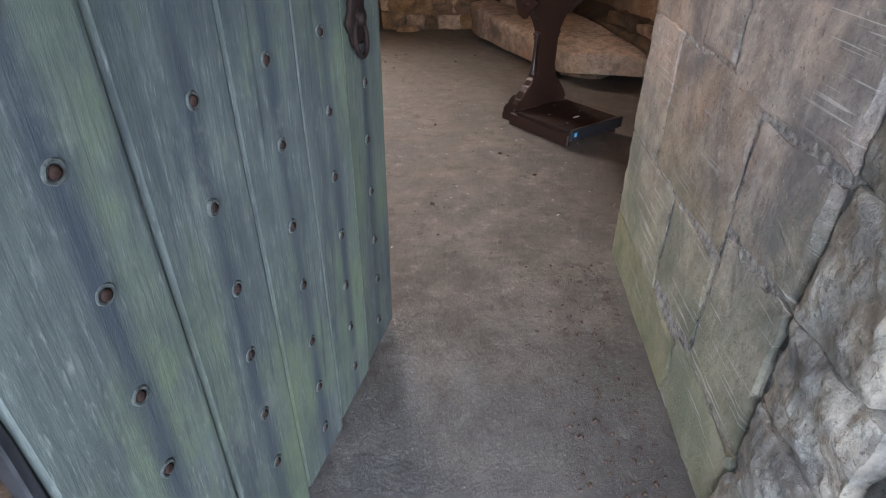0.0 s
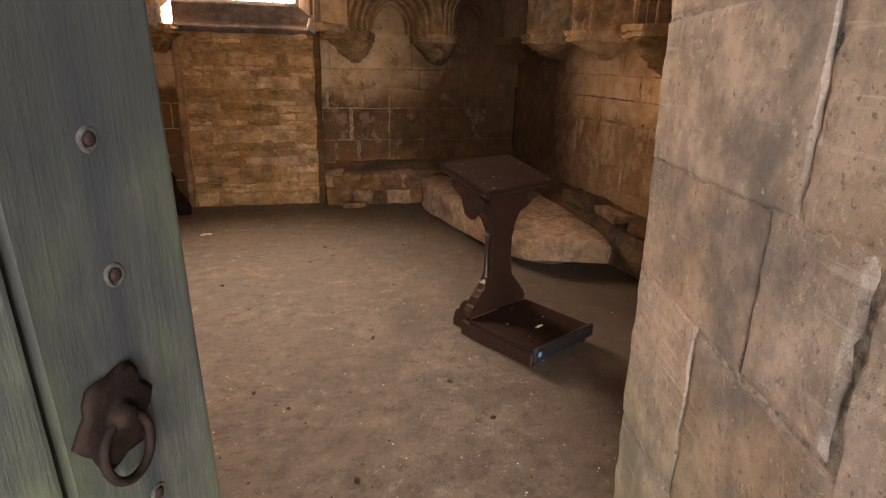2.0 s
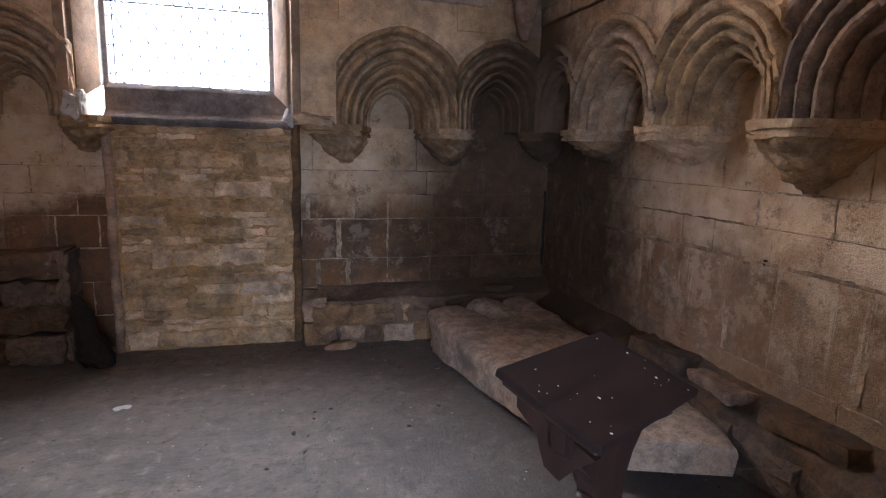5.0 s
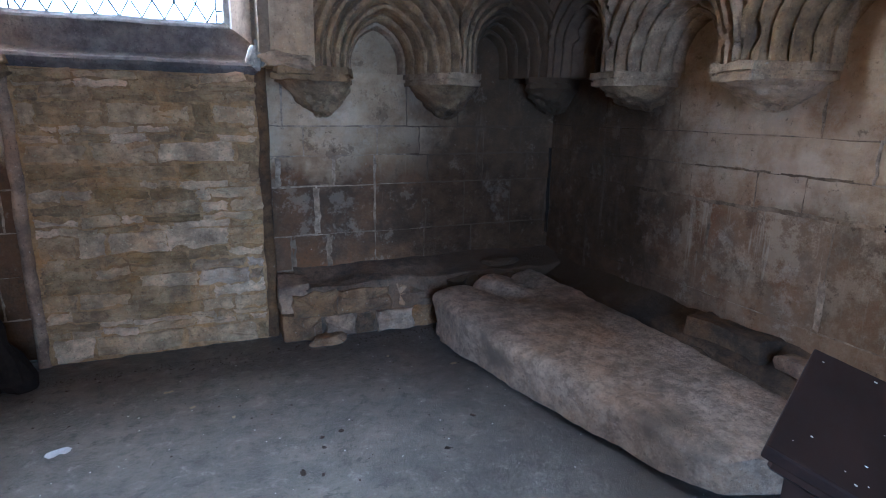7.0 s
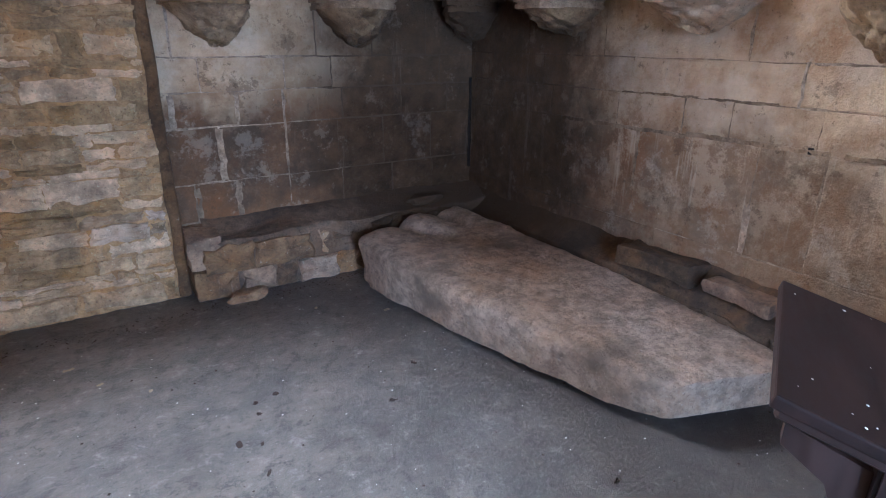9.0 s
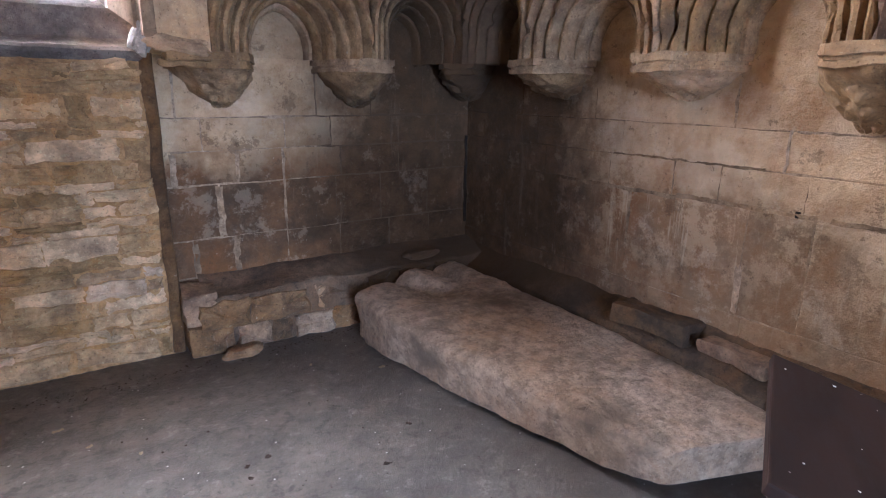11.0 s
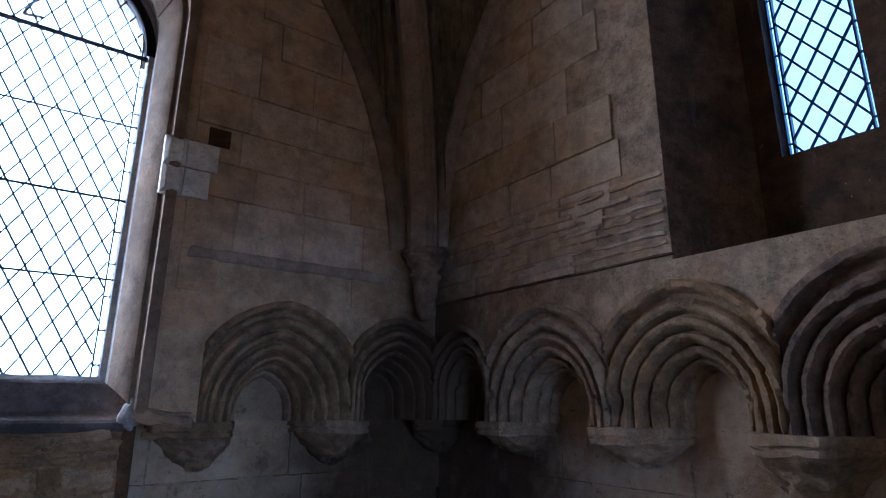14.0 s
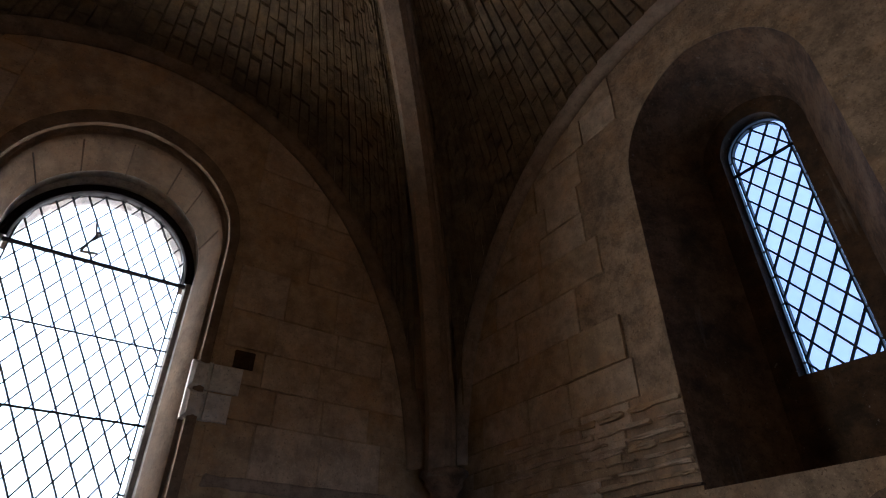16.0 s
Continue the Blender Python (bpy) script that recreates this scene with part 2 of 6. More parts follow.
M_RIB = stone("rib_stone", (0.33, 0.235, 0.155), (0.27, 0.19, 0.125), (0.13, 0.095, 0.07), (0.5, 0.8), relief=0.3, rich=1.0)
M_REVEAL = stone("window_stone", (0.46, 0.41, 0.35), (0.34, 0.30, 0.255), (0.17, 0.14, 0.115), (0.52, 0.8), relief=0.4, streak=0.2, rich=0.9)
M_NEW = stone("new_stone", (0.78, 0.72, 0.62), (0.70, 0.63, 0.53), (0.38, 0.32, 0.25), (0.6, 0.9), relief=0.2, vary=0.08, rich=1.0)
M_JAMB = stone("jamb_sandstone", (0.46, 0.39, 0.33), (0.32, 0.275, 0.24), (0.175, 0.165, 0.165), (0.47, 0.60), stain_scale=2.6, streak=0.55, relief=1.0, vary=0.12, green=0.55, pale=(0.66, 0.62, 0.58), scratched=0.6, dirt=0.45, rich=1.0)
M_OUTER = stone("outer_rubble", (0.45, 0.42, 0.355), (0.25, 0.24, 0.215), (0.12, 0.12, 0.12), (0.48, 0.7), stain_scale=3.2, relief=1.0, dirt=0.4, rich=1.0)
M_BENCH = stone("bench_stone", (0.17, 0.12, 0.085), (0.10, 0.075, 0.055), (0.04, 0.032, 0.026), (0.45, 0.7), stain_scale=2.5, relief=0.8, dirt=0.5, sooty_shaded=0.9)
M_SLAB = stone("slab_sandstone", (0.38, 0.285, 0.21), (0.26, 0.195, 0.145), (0.13, 0.098, 0.072), (0.48, 0.66), stain_scale=2.4, relief=1.4, dirt=0.5, mottled=1.0, streak=0.25, fine=16)
M_BROWN = stone("brown_shaded_limestone", (0.26, 0.165, 0.10), (0.16, 0.10, 0.065), (0.05, 0.036, 0.027), (0.48, 0.7), stain_scale=2.5, relief=0.8, dirt=0.5, streak=0.3, rich=1.0)
M_DRUM = stone("drum_limestone", (0.55, 0.43, 0.29), (0.45, 0.34, 0.22), (0.2, 0.15, 0.1), (0.55, 0.8), relief=0.5)
M_SILL = stone("sill_stone", (0.24, 0.21, 0.19), (0.15, 0.13, 0.12), (0.07, 0.065, 0.06), (0.5, 0.75), stain_scale=4, relief=0.5, streak=0.3, rich=1.0)


def floor_material():
    m, nt, bsdf = start_material("trodden_screed")
    pos = nt.nodes.new("ShaderNodeNewGeometry").outputs["Position"]
    big = noise_tex(nt, pos, 0.9, 7, 0.6)
    mid = noise_tex(nt, pos, 4.0, 9, 0.7)
    fine = noise_tex(nt, pos, 45, 6, 0.75)
    col = mix(nt, ramp(nt, mid, 0.40, 0.60), (0.084, 0.071, 0.058), (0.185, 0.158, 0.128))
    col = mix(nt, ramp(nt, big, 0.42, 0.68, 0, 0.75), col, (0.085, 0.074, 0.064))
    smear = noise_tex(nt, pos, 11.0, 10, 0.8)
    col = mix(nt, ramp(nt, smear, 0.52, 0.58, 0, 0.8), col, (0.058, 0.047, 0.038))
    col = mix(nt, ramp(nt, smear, 0.45, 0.38, 0, 0.55), col, (0.31, 0.285, 0.25))
    sepf = nt.nodes.new("ShaderNodeSeparateXYZ")
    nt.links.new(pos, sepf.inputs[0])
    trod = ramp(nt, maths(nt, "ADD", sepf.outputs[1], maths(nt, "MULTIPLY", smear, 1.5)), 2.35, 1.95, 0, 0.5)
    col = mix(nt, trod, col, (0.075, 0.078, 0.082))
    # dirt and the east side's shade, painted together as dark brown
    east_dirt_shade = maths(nt, "ADD", sepf.outputs[0], maths(nt, "MULTIPLY", maths(nt, "ADD", smear, big), 1.1))
    col = mix(nt, ramp(nt, east_dirt_shade, 2.1, 2.9, 0, 0.6), col, (0.060, 0.044, 0.032))
    col = mix(nt, ramp(nt, fine, 0.6, 0.78, 0, 0.5), col, (0.36, 0.32, 0.27))
    spots = noise_tex(nt, pos, 9.0, 12, 0.85)
    col = mix(nt, ramp(nt, spots, 0.575, 0.62, 0, 0.75), col, (0.036, 0.031, 0.027))
    chalk = noise_tex(nt, pos, 17.0, 10, 0.82)
    col = mix(nt, ramp(nt, chalk, 0.60, 0.65, 0, 0.3), col, (0.40, 0.365, 0.31))
    grit = noise_tex(nt, pos, 95.0, 3, 0.6)
    col = mix(nt, ramp(nt, grit, 0.64, 0.70, 0, 0.6), col, (0.045, 0.038, 0.032))
    col = mix(nt, ramp(nt, grit, 0.34, 0.29, 0, 0.5), col, (0.42, 0.38, 0.33))
    speck = noise_tex(nt, pos, 26, 4, 0.8)
    col = mix(nt, ramp(nt, speck, 0.69, 0.75, 0, 0.8), col, (0.04, 0.033, 0.027))
    nt.links.new(col, bsdf.inputs["Base Color"])
    nt.links.new(ramp(nt, mid, 0.3, 0.7, 0.30, 0.54), bsdf.inputs["Roughness"])
    bump(nt, bsdf, maths(nt, "ADD", maths(nt, "ADD", mid, smear), maths(nt, "MULTIPLY", fine, 0.6)), 0.75, 0.014)
    return m


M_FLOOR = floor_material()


def plank_material():
    m, nt, bsdf = start_material("weathered_oak")
    tc = nt.nodes.new("ShaderNodeTexCoord").outputs["Object"]
    sep = nt.nodes.new("ShaderNodeSeparateXYZ")
    nt.links.new(tc, sep.inputs[0])
    grain = noise_tex(nt, tc, 75, 9, 0.75, (1.0, 1.0, 0.05))
    fleck = noise_tex(nt, tc, 150, 5, 0.75, (1.0, 1.0, 0.12))
    broad = noise_tex(nt, tc, 4.0, 7, 0.65, (1.0, 1.0, 0.45))
    stainy = noise_tex(nt, tc, 12.0, 7, 0.7, (1.0, 1.0, 0.16))
    col = mix(nt, ramp(nt, grain, 0.3, 0.7), (0.028, 0.038, 0.036), (0.086, 0.103, 0.093))
    col = mix(nt, ramp(nt, fleck, 0.55, 0.68, 0, 0.8), col, (0.17, 0.185, 0.175))
    col = mix(nt, ramp(nt, broad, 0.47, 0.60, 0, 0.75), col, (0.082, 0.108, 0.062))
    # iron stain runs down from each row of nails
    row = maths(nt, "ABSOLUTE", maths(nt, "SUBTRACT", maths(nt, "FRACT", maths(nt, "DIVIDE", maths(nt, "ADD", sep.outputs[0], maths(nt, "ADD", maths(nt, "MULTIPLY", sep.outputs[2], 0.045), 0.183)), 0.2165)), 0.5))
    near = ramp(nt, maths(nt, "ADD", row, maths(nt, "MULTIPLY", stainy, 0.34)), 0.31, 0.17, 0, 0.92)
    col = mix(nt, near, col, (0.020, 0.028, 0.036))
    col = mix(nt, ramp(nt, stainy, 0.54, 0.64, 0, 0.8), col, (0.026, 0.034, 0.040))
    blotch = noise_tex(nt, tc, 6.0, 9, 0.75, (1.0, 1.0, 0.6))
    col = mix(nt, ramp(nt, blotch, 0.5, 0.64, 0, 0.6), col, (0.030, 0.038, 0.042))
    col = mix(nt, ramp(nt, blotch, 0.44, 0.34, 0, 0.5), col, (0.13, 0.145, 0.115))
    # shade over the door's upper part, painted into the planks
    upper_shade = maths(nt, "ADD", sep.outputs[2], maths(nt, "MULTIPLY", blotch, 0.9))
    col = mix(nt, ramp(nt, upper_shade, 1.3, 1.75, 0, 0.75), col, (0.015, 0.023, 0.028))
    crack = noise_tex(nt, tc, 60, 4, 0.6, (1.0, 1.0, 0.025))
    col = mix(nt, ramp(nt, crack, 0.64, 0.70, 0, 0.8), col, (0.012, 0.015, 0.017))
    rnd = nt.nodes.new("ShaderNodeObjectInfo").outputs["Random"]
    hsv = nt.nodes.new("ShaderNodeHueSaturation")
    nt.links.new(col, hsv.inputs["Color"])
    nt.links.new(ramp(nt, rnd, 0, 1, 0.82, 1.2), hsv.inputs["Value"])
    nt.links.new(hsv.outputs["Color"], bsdf.inputs["Base Color"])
    bsdf.inputs["Roughness"].default_value = 0.7
    bump(nt, bsdf, maths(nt, "ADD", grain, maths(nt, "MULTIPLY", fleck, 0.5)), 0.4, 0.005)
    return m


M_PLANK = plank_material()


def plain(name, a, b, rough, metal=0.0, scale=30.0, relief=0.2, stretch=None, spec=0.4):
    m, nt, bsdf = start_material(name)
    tc = nt.nodes.new("ShaderNodeTexCoord").outputs["Object"]
    n = noise_tex(nt, tc, scale, 6, 0.65, stretch)
    nt.links.new(mix(nt, ramp(nt, n, 0.3, 0.7), a, b), bsdf.inputs["Base Color"])
    nt.links.new(ramp(nt, n, 0.3, 0.7, max(0.05, rough - 0.12), min(1, rough + 0.12)), bsdf.inputs["Roughness"])
    bsdf.inputs["Metallic"].default_value = metal
    bsdf.inputs["Specular IOR Level"].default_value = spec
    bump(nt, bsdf, n, relief, 0.004)
    return m


M_IRON = plain("rusty_iron", (0.006, 0.005, 0.005), (0.020, 0.012, 0.009), 0.75, 0.0, 60, 0.6, None, 0.08)
M_NAIL = plain("rusted_nail_head", (0.010, 0.007, 0.006), (0.030, 0.016, 0.012), 0.8, 0.05, 80, 0.5, None, 0.12)
M_HALO = plain("bare_wood_round_nail", (0.060, 0.068, 0.062), (0.018, 0.021, 0.020), 0.85, 0, 90, 0.5)
M_CHAR_GAP = plain("char_and_gap_black", (0.010, 0.008, 0.007), (0.028, 0.020, 0.015), 0.9, 0, 25, 0.8, None, 0.1)
M_LEAD = plain("lead_came", (0.03, 0.032, 0.036), (0.06, 0.062, 0.066), 0.55, 0.5, 40, 0.3)
M_DARKWOOD = plain("dark_varnished_wood", (0.014, 0.008, 0.006), (0.034, 0.016, 0.011), 0.42, 0, 22, 0.25, (1, 1, 0.15), 0.35)
M_DESKTOP = plain("scuffed_dark_desktop", (0.012, 0.008, 0.0065), (0.030, 0.016, 0.012), 0.6, 0, 14, 0.3, (0.3, 1, 1), 0.08)
M_RUBBER = plain("black_edging", (0.012, 0.013, 0.015), (0.025, 0.026, 0.03), 0.45, 0, 30, 0.2)
M_BLUE = plain("blue_tag", (0.05, 0.22, 0.40), (0.10, 0.32, 0.52), 0.5)
M_WHITE = plain("white_fleck", (0.55, 0.55, 0.52), (0.75, 0.75, 0.72), 0.8)
M_PAPER = plain("crumpled_paper", (0.68, 0.69, 0.70), (0.8, 0.8, 0.8), 0.8, relief=0.6)
M_LEAF = plain("dry_leaf", (0.035, 0.022, 0.015), (0.07, 0.045, 0.03), 0.8)
M_STRAW = plain("pale_dry_leaf", (0.34, 0.28, 0.18), (0.45, 0.38, 0.26), 0.8)
M_PLAQUE = plain("blue_enamel_plate", (0.025, 0.10, 0.14), (0.06, 0.19, 0.24), 0.45, 0.2, 35, 0.4)
M_LEDGEWOOD = plain("grey_batten", (0.03, 0.036, 0.037), (0.065, 0.072, 0.07), 0.8, 0, 40, 0.5, (0.1, 1, 1))
M_LETTER = plain("worn_white_lettering", (0.45, 0.52, 0.55), (0.6, 0.66, 0.68), 0.6)


def glass_material(name, tint):
    m, nt, bsdf = start_material(name)
    nt.nodes.remove(bsdf)
    tr = nt.nodes.new("ShaderNodeBsdfTransparent")
    gl = nt.nodes.new("ShaderNodeBsdfGlossy")
    pos = nt.nodes.new("ShaderNodeNewGeometry").outputs["Position"]
    dirt = noise_tex(nt, pos, 14, 6, 0.7)
    nt.links.new(mix(nt, ramp(nt, dirt, 0.45, 0.75), tint, tuple(c * 0.82 for c in tint)), tr.inputs["Color"])
    gl.inputs["Roughness"].default_value = 0.15
    mx = nt.nodes.new("ShaderNodeMixShader")
    mx.inputs[0].default_value = 0.05
    nt.links.new(tr.outputs[0], mx.inputs[1])
    nt.links.new(gl.outputs[0], mx.inputs[2])
    nt.links.new(mx.outputs[0], nt.nodes["Material Output"].inputs["Surface"])
    return m


M_GLASS = glass_material("old_window_glass", (0.96, 0.98, 1.0))


# ---- building helpers ----
def link(name, bm, material, parent=None, label="", smooth=False, at=None, crease=None):
    bmesh.ops.recalc_face_normals(bm, faces=bm.faces)
    me = bpy.data.meshes.new(name)
    bm.to_mesh(me)
    bm.free()
    if smooth:
        for p in me.polygons:
            p.use_smooth = True
        if crease:
            me.set_sharp_from_angle(angle=radians(crease))
    me.materials.append(material)
    ob = new(name, me)
    if at is not None:
        ob.matrix_world = at
    if parent is not None:
        ob.parent = parent
    if label:
        tagged(ob, label)
    return ob


def part(name, bm, material, parent, label="", smooth=False, at=None, crease=None):
    return link(name, bm, material, parent, label, smooth, at, crease)


def empty(name, m=None):
    ob = new(name)
    ob.empty_display_size = 0.1
    if m is not None:
        ob.matrix_world = m
    return ob


def box(bm, x0, x1, y0, y1, z0, z1, bevel=0.0, seg=1):
    vs = [bm.verts.new((x, y, z)) for x in (x0, x1) for y in (y0, y1) for z in (z0, z1)]
    fs = [bm.faces.new([vs[i] for i in f]) for f in ((0, 1, 3, 2), (4, 6, 7, 5), (0, 4, 5, 1), (2, 3, 7, 6), (0, 2, 6, 4), (1, 5, 7, 3))]
    if bevel:
        es = list({e for f in fs for e in f.edges})
        bmesh.ops.bevel(bm, geom=es, offset=bevel, segments=seg, affect="EDGES", profile=0.6)
    return bm


def prism(bm, pts, z0, z1):
    """A solid over the plan polygon pts."""
    lo = [bm.verts.new((x, y, z0)) for x, y in pts]
    hi = [bm.verts.new((x, y, z1)) for x, y in pts]
    bm.faces.new(lo[::-1])
    bm.faces.new(hi)
    n = len(pts)
    for i in range(n):
        bm.faces.new((lo[i], lo[(i + 1) % n], hi[(i + 1) % n], hi[i]))
    return bm


def wobble(bm, amount, scale, seed=0.0, keep=None):
    for v in bm.verts:
        if keep and keep(v.co):
            continue
        v.co += noise.noise_vector(v.co * scale + Vector((seed, seed * 1.7, seed * 0.6))) * amount


def arch_points(a, h, stilt, r=0.0, n=12):
    """Points of a pointed arch, half-width a and rise h above its stilts, drawn in by r; (x, z) from left foot to right foot."""
    e = (h * h - a * a) / (2 * a)
    rad = a + e - r
    top = math.acos(max(-1, min(1, e / rad)))
    right = [(-e + rad * math.cos(top * i / n), stilt + rad * math.sin(top * i / n)) for i in range(n + 1)]
    right = [(a - r, 0.0), (a - r, stilt * 0.5)] + right
    return [(-x, z) for x, z in right] + right[-2::-1]


def sweep_arch(bm, a, h, stilt, profile, n=12, drop=0.0):
    """A moulding: each (r, d) of the profile runs round the arch; d is depth into the wall (local y)."""
    rows = []
    deepest = max(r for r, _ in profile) or 1.0
    for r, d in profile:
        rows.append([bm.verts.new((x, d, z)) for x, z in arch_points(a, h, stilt * (1 - drop * r / deepest), r, n)])
    for p, q in zip(rows, rows[1:]):
        for i in range(len(p) - 1):
            bm.faces.new((p[i], p[i + 1], q[i + 1], q[i]))
    return bm


def polyline_at(pts, u):
    for (u0, v0), (u1, v1) in zip(pts, pts[1:]):
        if u0 <= u <= u1 and u1 > u0:
            return v0 + (v1 - v0) * (u - u0) / (u1 - u0)
    return None


def holed_slab(bm, u0, u1, v0, v1, arches, hole, depth, to3d):
    """A wall slab from v0 to v1, notched from below by arches and pierced by one arched hole; built in upright strips."""
    curves = []
    for mid, lim, a, h, st in arches:
        e = (h * h - a * a) / (2 * a)
        rad = a + e - 0.03
        xs = [-lim + 2 * lim * i / 36 for i in range(37)]
        curves.append([(mid + x, v0 + st + math.sqrt(max(0.0, rad * rad - (abs(x) + e) ** 2))) for x in xs])
    top = [p for p in hole[1:-1]]
    foot = hole[0][1]
    cuts = {u0, u1, hole[0][0], hole[-1][0]}
    for c in curves + [top]:
        cuts |= {round(p[0], 5) for p in c if u0 < p[0] < u1}
    cuts = sorted(cuts)
    cuts = [c for i, c in enumerate(cuts) if i == 0 or c - cuts[i - 1] > 1e-4]

    def low(u, m):
        for c in curves:
            if c[0][0] - 1e-4 <= m <= c[-1][0] + 1e-4:
                v = polyline_at(c, min(max(u, c[0][0]), c[-1][0]))
                return v0 if v is None else v
        return v0
    faces = []

    def quad(a, b, p, q, r, t):
        if abs(p - t) < 1e-5 and abs(q - r) < 1e-5:
            return
        faces.append(bm.faces.new([bm.verts.new(to3d(*k, 0.0)) for k in ((a, p), (b, q), (b, r), (a, t))]))
    for a, b in zip(cuts, cuts[1:]):
        m = (a + b) / 2
        la, lb = low(a, m), low(b, m)
        if hole[0][0] < m < hole[-1][0]:
            quad(a, b, la, lb, foot, foot)
            ta = polyline_at(top, min(max(a, top[0][0]), top[-1][0]))
            tb = polyline_at(top, min(max(b, top[0][0]), top[-1][0]))
            quad(a, b, ta, tb, v1, v1)
        else:
            quad(a, b, la, lb, v1, v1)
    bmesh.ops.remove_doubles(bm, verts=bm.verts, dist=1e-4)
    ext = bmesh.ops.extrude_face_region(bm, geom=list(bm.faces))
    shift = Vector(to3d(0, 0, depth)) - Vector(to3d(0, 0, 0))
    bmesh.ops.translate(bm, verts=[g for g in ext["geom"] if isinstance(g, bmesh.types.BMVert)], vec=shift)
    return bm


def to_north(y):
    return lambda u, v, d: (u, y + d, v)


def to_east(x):
    return lambda u, v, d: (x + d, u, v)


def block(u0, u1, v0, v1, front, back, to3d, rng, chamfer=0.008, jit=0.004, lumps=0, face=1.0):
    """One squared stone: a face with worn arrises, its sides running back into the wall."""
    bm = bmesh.new()
    c = min(chamfer, (u1 - u0) * 0.25, (v1 - v0) * 0.25)

    def j():
        return rng.uniform(-jit, jit)
    outer = [(u0 + j(), v0 + j()), (u1 + j(), v0 + j()), (u1 + j(), v1 + j()), (u0 + j(), v1 + j())]
    inner = [(u0 + c + j(), v0 + c + j()), (u1 - c + j(), v0 + c + j()), (u1 - c + j(), v1 - c + j()), (u0 + c + j(), v1 - c + j())]
    tilt = [rng.uniform(-jit, jit) * face for _ in range(4)]
    if lumps:
        ring_o, ring_i = [], []
        for k in range(4):
            (ax, ay), (bx, by) = outer[k], outer[(k + 1) % 4]
            (cx, cy), (dx, dy) = inner[k], inner[(k + 1) % 4]
            for s in range(lumps):
                f = s / lumps
                ring_o.append((ax + (bx - ax) * f + (j() if s else 0), ay + (by - ay) * f + (j() if s else 0)))
                ring_i.append((cx + (dx - cx) * f + (j() if s else 0), cy + (dy - cy) * f + (j() if s else 0)))
        outer, inner = ring_o, ring_i
        tilt = [rng.uniform(-jit, jit) * face for _ in outer]
    n = len(outer)
    b = [bm.verts.new(to3d(u, v, back)) for u, v in outer]
    m = [bm.verts.new(to3d(u, v, front + c)) for u, v in outer]
    f = [bm.verts.new(to3d(u, v, front + t)) for (u, v), t in zip(inner, tilt)]
    for i in range(n):
        k = (i + 1) % n
        bm.faces.new((b[i], b[k], m[k], m[i]))
        bm.faces.new((m[i], m[k], f[k], f[i]))
    if lumps:
        cu = sum(u for u, _ in inner) / n
        cv = sum(v for _, v in inner) / n
        mid = bm.verts.new(to3d(cu, cv, front - rng.uniform(0, jit * 1.5) * face))
        for i in range(n):
            bm.faces.new((f[i], f[(i + 1) % n], mid))
    else:
        bm.faces.new(f)
    return bm


def course_walls(name, parent, u_range, courses, to3d, pick, rng, back=0.05, widths=(0.28, 0.55), joint=0.006, skip=None, proud=0.006, chamfer=0.009, jit=0.003, lumps=0, face=1.0):
    """Courses of stones, each its own piece; pick(u, v) gives the material, skip(u0, u1, v0, v1) leaves a stone out."""
    for z0, z1 in courses:
        u = u_range[0] - rng.uniform(0, widths[0] * 0.6)
        while u < u_range[1]:
            w = rng.uniform(*widths)
            a, b = max(u, u_range[0]), min(u + w, u_range[1])
            u += w
            if b - a < 0.05 or (skip and skip(a, b, z0, z1)):
                continue
            bm = block(a + joint / 2, b - joint / 2, z0 + joint / 2, z1 - joint / 2, rng.uniform(-proud, proud), back, to3d, rng, chamfer, jit, lumps, face)
            part(name, bm, pick((a + b) / 2, (z0 + z1) / 2), parent)


def heights(z0, z1, lo, hi, rng):
    out, z = [], z0
    while z < z1 - 0.01:
        k = min(z1, z + rng.uniform(lo, hi))
        if z1 - k < lo * 0.6:
            k = z1
        out.append((z, k))
        z = k
    return out


# ---- the plan ----
N_LOW, N_UP = 6.67, 6.29          # north wall: face below and above the arcade
E_LOW, E_UP = 2.625, 2.333         # east wall likewise
S_IN, W_IN = 1.95, -2.57
SPRING = 1.60                     # top of the corbels
XC, YC = -0.10, 3.95              # the middle of the vault
WIN = (-0.095, 1.83, 3.75, 0.505)   # north window glass: middle, foot, springing, half-width
LAN = (3.95, 2.82, 4.16, 0.18)      # east lancet glass

# each arch: middle, half the pitch, hood's half-width, rise and stilt; neighbouring hoods run into each other
N_ARCHES = [(1.273, 0.434, 0.534, 0.592, 0.085), (2.047, 0.34, 0.418, 0.46, 0.19), (-1.10, 0.38, 0.467, 0.51, 0.13), (-1.86, 0.38, 0.467, 0.51, 0.13)]
E_ARCHES = [(6.005, 0.283, 0.348, 0.385, 0.21), (5.296, 0.426, 0.524, 0.567, 0.083), (4.478, 0.392, 0.482, 0.52, 0.117), (3.694, 0.392, 0.482, 0.52, 0.127), (2.91, 0.392, 0.482, 0.52, 0.127)]


def arched_outline(mid, foot, spring, half, rise, n=14):
    pts = arch_points(half, rise, 0.0, 0.0, n)
    return [(mid - half, foot)] + [(mid + x, spring + z) for x, z in pts] + [(mid + half, foot)]


